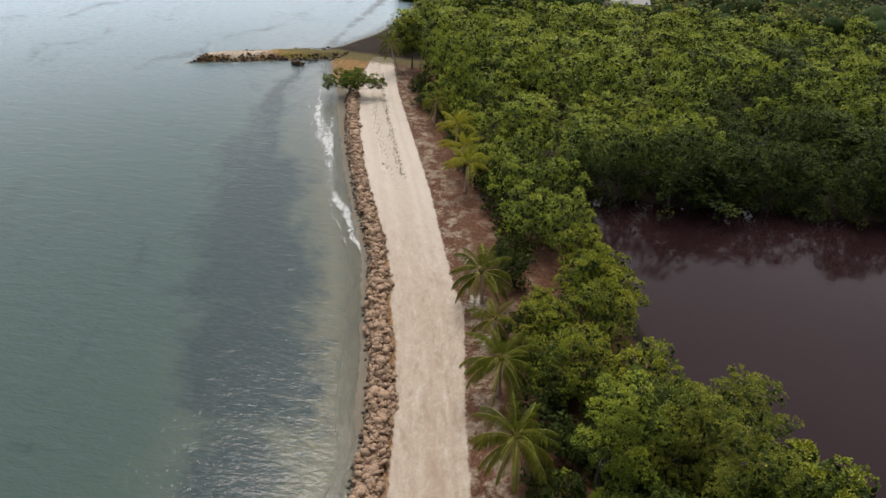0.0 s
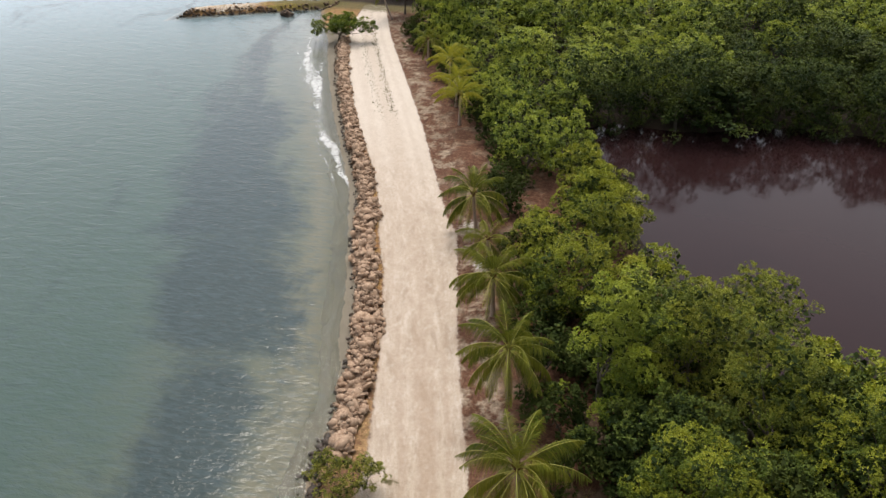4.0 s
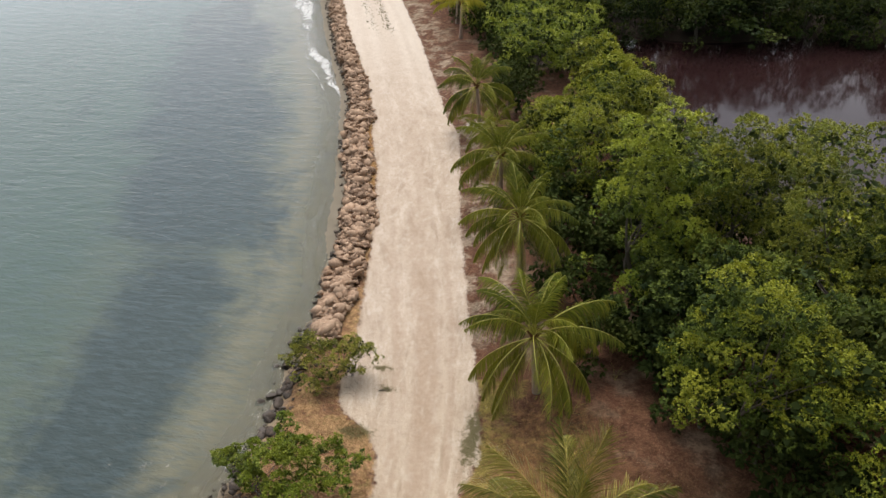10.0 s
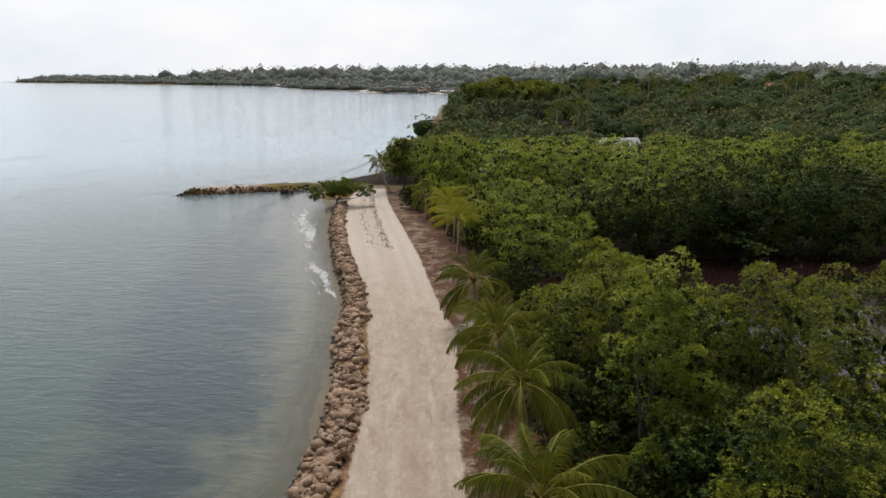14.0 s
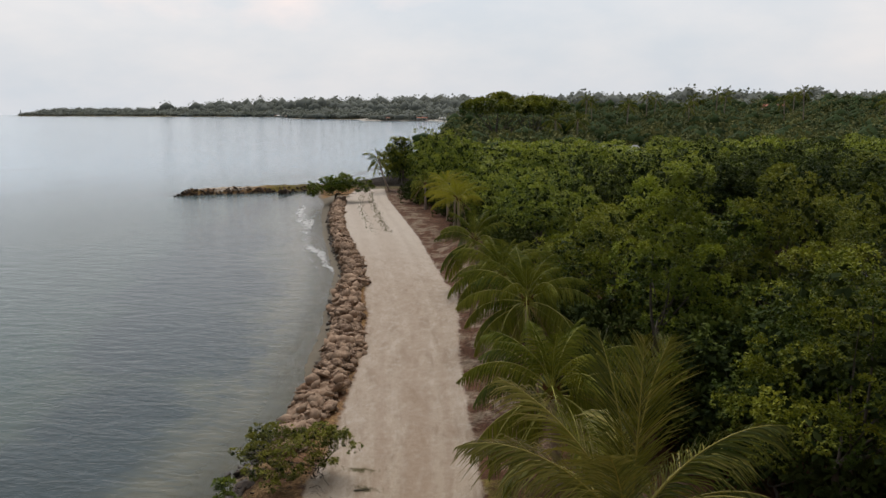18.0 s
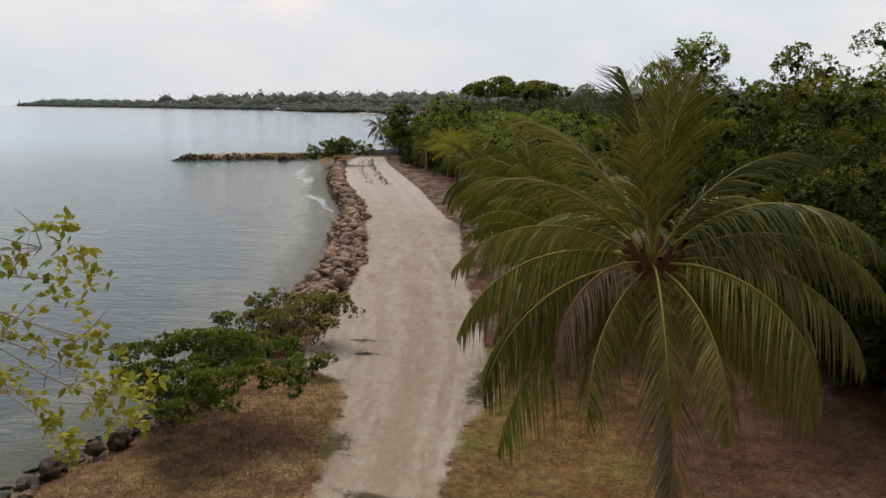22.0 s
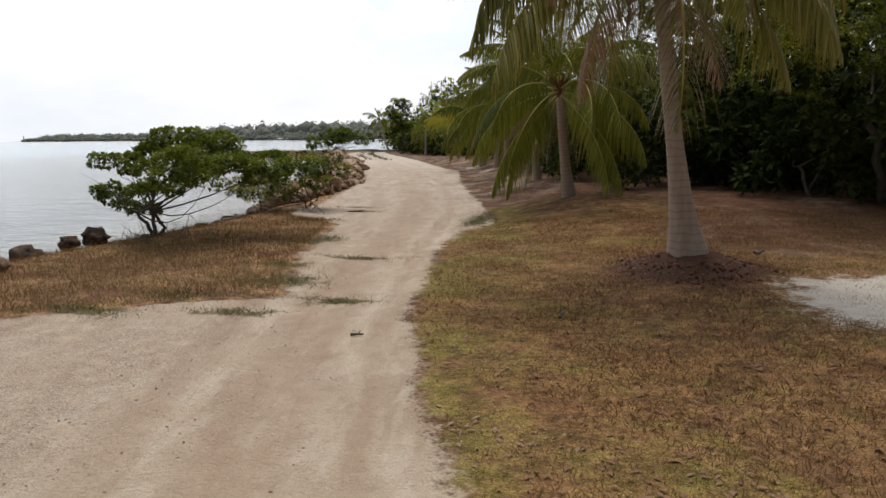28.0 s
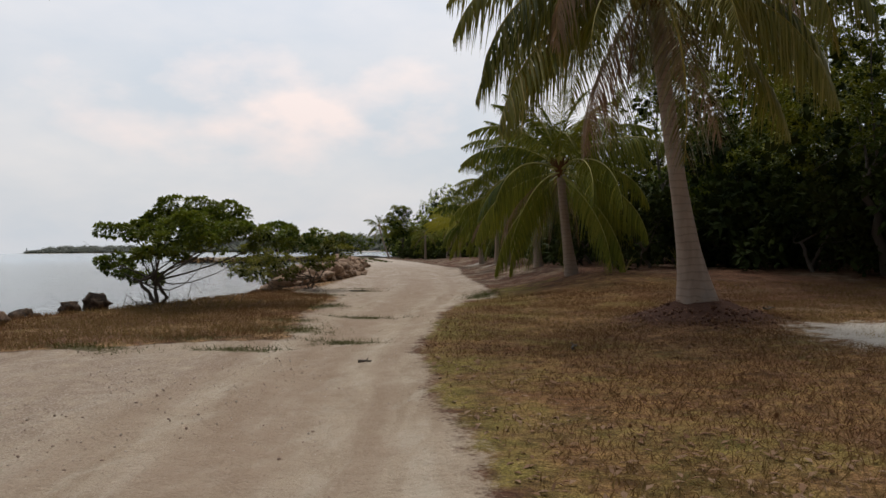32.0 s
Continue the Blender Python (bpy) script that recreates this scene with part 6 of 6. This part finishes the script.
def build_ground_cover():
    rng = np.random.default_rng(95)
    def lawn(x, y):
        r = x - ROAD_R(y)
        return (r > 0.15) & (np.hypot(x - 3.3, y - 12.75) > 1.0) & (((x - 6.15) / 2.0) ** 2 + ((y - 11.0) / 1.7) ** 2 > 1) & (rng.uniform(0, 1, x.shape) < np.clip(r / 1.0, 0.25, 1))
    def bank(x, y):
        return (x < ROAD_L(y) - 0.2) & (x > SHORE(y) + 0.8) & (rng.uniform(0, 1, x.shape) < 0.7)
    for name, label, args, okf, hgt in (("lawn_grass", "short patchy brown and green grass under the palms", (150000, -1.2, 11, 4.0, 20), lawn, 0.034), ("dry_grass", "dry straw-coloured grass on the bank above the shore", (110000, -10.5, -1.5, 7.5, 22), bank, 0.06)):
        x, y = scatter(rng, *args, okf)
        z = height(x, y)
        n = len(x); a = rng.uniform(0, 6.28, n); hh = hgt * rng.uniform(0.6, 2.2, n); w = 0.002 + 0.004 * rng.uniform(0, 1, n)
        dx, dy = np.cos(a) * w, np.sin(a) * w
        lx, ly = rng.normal(0, 0.05, n), rng.normal(0, 0.05, n)
        v = np.stack([np.stack([x - dx, y - dy, z - 0.01], -1), np.stack([x + dx, y + dy, z - 0.01], -1), np.stack([x + lx, y + ly, z + hh], -1)], 1).reshape(-1, 3)
        tagged(new(name, fast_mesh(name, v, np.arange(3 * n).reshape(-1, 3), M_GRASS)), label, "grass", kind="stuff")
    # fallen leaves
    def litter(x, y):
        r = x - ROAD_R(y)
        return ((r > 0.1) & (((x - 6.15) / 2.0) ** 2 + ((y - 11.0) / 1.7) ** 2 > 1) & (rng.uniform(0, 1, x.shape) < 0.8)) | (x < ROAD_L(y) - 0.1) & (x > SHORE(y) + 0.5)
    xa, ya = scatter(rng, 13000, -10.5, 15, 4.5, 28, litter)
    xb, yb = scatter(rng, 26000, -9, 9, 3.5, 15, litter)
    x, y = np.concatenate([xa, xb]), np.concatenate([ya, yb])
    z = height(x, y) + 0.012
    p = np.stack([x, y, z], -1)
    d = rng.normal(0, 1, p.shape) * (1, 1, 0.25); d /= np.linalg.norm(d, axis=1, keepdims=True)
    s = np.cross(d, [0, 0, 1.0]); ln = 0.012 + 0.04 * rng.uniform(0, 1, (len(p), 1)) ** 2
    v = np.stack([p - d * ln, p + s * ln * 0.45 + (0, 0, 0.008), p + d * ln, p - s * ln * 0.45 + (0, 0, 0.008)], 1).reshape(-1, 3)
    tagged(new("leaf_litter", fast_mesh("leaf_litter", v, np.arange(len(v)).reshape(-1, 4), M_LITTER)), "brown fallen leaves strewn over the ground", "leaf litter", kind="stuff")
    # pebbles and clods on the track
    x, y = scatter(rng, 3600, -9, 3, 3.5, 30, lambda x, y: (x > ROAD_L(y) - 0.3) & (x < ROAD_R(y) + 0.4) & (rng.uniform(0, 1, x.shape) < 0.8))
    v, f = join([(ICO1[0] * rng.uniform(0.6, 1.3, 3) * q + (a, b, c), ICO1[1]) for a, b, c, q in zip(x, y, height(x, y), 0.004 + 0.010 * rng.uniform(0, 1, len(x)) ** 3)])
    tagged(new("pebbles", fast_mesh("pebbles", v, f, M_GRAVEL)), "small loose stones on the sandy track", "pebbles", kind="stuff")
    # loose gravel on the near clearing, and a few longer grass blades on lawn and bank
    x, y = scatter(rng, 9000, -8, 0.3, 3.2, 10, lambda x, y: (x > ROAD_L(y)) & (x < ROAD_R(y)) & (rng.uniform(0, 1, x.shape) < np.clip(0.25 - x * 0.14, 0.1, 1) * np.clip(1.4 - (y - 6) * 0.3, 0.15, 1)))
    v, f = join([(turn(rng, ICO1[0] * rng.uniform(0.6, 1.3, 3)) * q * (1, 1, 0.7) + (a, b, c), ICO1[1]) for a, b, c, q in zip(x, y, height(x, y), 0.003 + 0.009 * rng.uniform(0, 1, len(x)) ** 2.5)])
    tagged(new("gravel", fast_mesh("gravel", v, f, M_GRAVEL)), "pinkish loose gravel on the sandy clearing", "gravel", kind="stuff")
    x, y = scatter(rng, 90000, -10, 9, 3.5, 18, lambda x, y: (((x > ROAD_R(y) + 0.1) & (np.hypot(x - 3.3, y - 12.75) > 1.2)) | ((x < ROAD_L(y)) & (x > SHORE(y) + 0.9))) & (np.sin(x * 2.1 + 1.3 * np.sin(y * 1.7)) * np.sin(y * 2.3 + x) > rng.uniform(-0.9, 0.7, x.shape)))
    n = len(x); z = height(x, y); a = rng.uniform(0, 6.28, n); hh = 0.03 * rng.uniform(0.6, 1.9, n)
    dx, dy = np.cos(a) * 0.0025, np.sin(a) * 0.0025
    v = np.stack([np.stack([x - dx, y - dy, z - 0.01], -1), np.stack([x + dx, y + dy, z - 0.01], -1), np.stack([x + rng.normal(0, 0.035, n), y + rng.normal(0, 0.035, n), z + hh], -1)], 1).reshape(-1, 3)
    tagged(new("grass_tufts", fast_mesh("grass_tufts", v, np.arange(3 * n).reshape(-1, 3), M_TUFT)), "longer straw and green grass blades in loose tufts", "grass", kind="stuff")
    # blades of the weed patches
    bx, by = [], []
    for px, py, sx, sy in WEED_PATCHES:
        k = int(900 * min(sx * sy, 0.7) + 150)
        bx.append(rng.normal(px, sx * 0.55, k)); by.append(rng.normal(py, sy * 0.55, k))
    x, y = np.concatenate(bx), np.concatenate(by)
    n = len(x); z = height(x, y); a = rng.uniform(0, 6.28, n); hh = 0.045 * rng.uniform(0.4, 1.6, n)
    dx, dy = np.cos(a) * 0.005, np.sin(a) * 0.005
    v = np.stack([np.stack([x - dx, y - dy, z - 0.01], -1), np.stack([x + dx, y + dy, z - 0.01], -1), np.stack([x + rng.normal(0, 0.05, n), y + rng.normal(0, 0.05, n), z + hh], -1)], 1).reshape(-1, 3)
    tagged(new("track_grass", fast_mesh("track_grass", v, np.arange(3 * n).reshape(-1, 3), M_WEED)), "low green-brown grass growing on the sandy track", "grass", kind="stuff")
    # clods on the mound under the palm
    a, q = rng.uniform(0, 6.283, 420), 1.35 * rng.uniform(0.15, 1, 420) ** 0.6
    x, y = 3.3 + np.cos(a) * q, 12.7 + np.sin(a) * q
    v, f = join([(ICO1[0] * rng.uniform(0.6, 1.4, 3) * s + (b, c, d), ICO1[1]) for b, c, d, s in zip(x, y, height(x, y), 0.010 + 0.025 * rng.uniform(0, 1, 420) ** 2.5)])
    tagged(new("soil_clods", fast_mesh("soil_clods", v, f, M_SOIL)), "loose reddish-brown soil clods heaped under the palm", "soil", kind="stuff")
    # weed tufts along the far wheel lines
    pts = []
    for _ in range(330):
        y = rng.uniform(72, 108); lat = rng.choice([0.60, 0.60, 0.36]) + rng.normal(0, 0.035)
        x = float(ROAD_L(np.array(y)) + lat * (ROAD_R(np.array(y)) - ROAD_L(np.array(y))))
        pts.append((x, y, 0.02))
    pts = np.array(pts)
    v, f = leaf_cloud(rng, pts, np.tile([0, 0, 0.6], (len(pts), 1)), 7, 0.11, 0.045)
    tagged(new("track_weeds", fast_mesh("track_weeds", v, f, M_WEED)), "low green-brown weeds growing between the wheel lines", "weeds", kind="stuff")
    # sticks
    for x, y, ln, rz in ((1.4, 9.9, 0.3, 80), (-8.9, 10.6, 0.8, 30), (-0.9, 8.9, 0.15, 10), (-5.0, 22.6, 0.5, 15), (-27.2, 89.3, 2.6, 100), (4.8, 14.6, 0.5, 60), (-10.3, 15.6, 0.9, 45), (-9.9, 14.6, 0.8, 70)):
        z = float(height(np.array(x), np.array(y))) + 0.02
        t = np.linspace(-0.5, 0.5, 6)[:, None] * ln
        pl = np.concatenate([t, rng.normal(0, 0.03 * ln, (6, 1)), np.abs(rng.normal(0, 0.03 * ln, (6, 1)))], 1)
        me = fast_mesh("stick", *join([tube(pl, np.linspace(0.018, 0.008, 6) * (1 + ln * 0.6), 6), tube(np.stack([pl[3], pl[3] + (0.15 * ln, 0.2 * ln, 0.03)]), np.array([0.01, 0.004]), 5)]), M_BARK)
        ob = new("stick", me); ob.matrix_basis = pose(x, y, z, 0, 0, rz)
        tagged(ob, "dry fallen stick lying on the ground", "stick", "fallen sticks")
    # dead twigs tangled under the shore shrubs
    for cx, cy, many in ((-7.7, 16.1, 90), (-8.9, 16.3, 50), (-7.2, 22.6, 60)):
        twigs = []
        for _ in range(many):
            p = np.array([cx + rng.normal(0, 0.75), cy + rng.normal(0, 0.6), 0.0]); p[2] = float(height(p[0], p[1])) - 0.02
            d = rng.normal(0, 1, 3) * (1, 1, 0.3) + (0, 0, 0.45); d *= rng.uniform(0.2, 0.6) / np.linalg.norm(d)
            twigs.append(tube(np.stack([p, p + d * 0.5 + rng.normal(0, 0.04, 3), p + d]), np.array([0.009, 0.007, 0.003]), 4))
        v, f = join(twigs)
        tagged(new("dead_brush", fast_mesh("dead_brush", v, f, M_BARK)), "tangle of dead brown twigs under the shrub", "brush", kind="stuff")
    # a few pale fallen leaves that stand out on the lawn
    for x, y, s in ((3.05, 9.0, 0.07), (2.75, 9.95, 0.05), (-0.35, 9.9, 0.05), (1.2, 7.6, 0.06), (3.9, 8.1, 0.06), (0.9, 8.3, 0.06)):
        z = float(height(np.array(x), np.array(y))) + 0.02
        v = np.array([[-1, 0, 0], [-0.3, 0.45, 0.18], [0.5, 0.35, 0.12], [1, 0, 0.25], [0.5, -0.35, 0.1], [-0.3, -0.45, 0.15], [0.1, 0, -0.02]]) * s
        v2 = v + (0, 0, 0.003)
        f = np.array([[6, k, (k + 1) % 6] for k in range(6)] + [[13, 7 + (k + 1) % 6, 7 + k] for k in range(6)])
        ob = new("fallen_leaf", fast_mesh("fallen_leaf", np.concatenate([v, v2]), f, M_LITTER)); ob.matrix_basis = pose(x, y, z, 0, 0, x * 90)
        tagged(ob, "large curled dry leaf on the grass", "leaf", "large fallen leaves")
    # young palm and low plants at the foot of the wood
    sp = [frond_mesh(rng, 0.9, 75, 50, 0.2, M_PALM, 22, leaf=0.35), frond_mesh(rng, 0.8, 55, 60, 0.3, M_PALM, 22, leaf=0.35)]
    for x, y in ((2.9, 22.0), (4.6, 24.2)):
        ob = root("palm_seedling", "small young palm sprouting from the soil", "palm", "", pose(x, y, float(height(np.array(x), np.array(y)))))
        for k in range(6):
            part("frond", sp[k % 2], ob, "", pose(0, 0, 0.02, 0, 0, k * 61))


build_ground_cover()
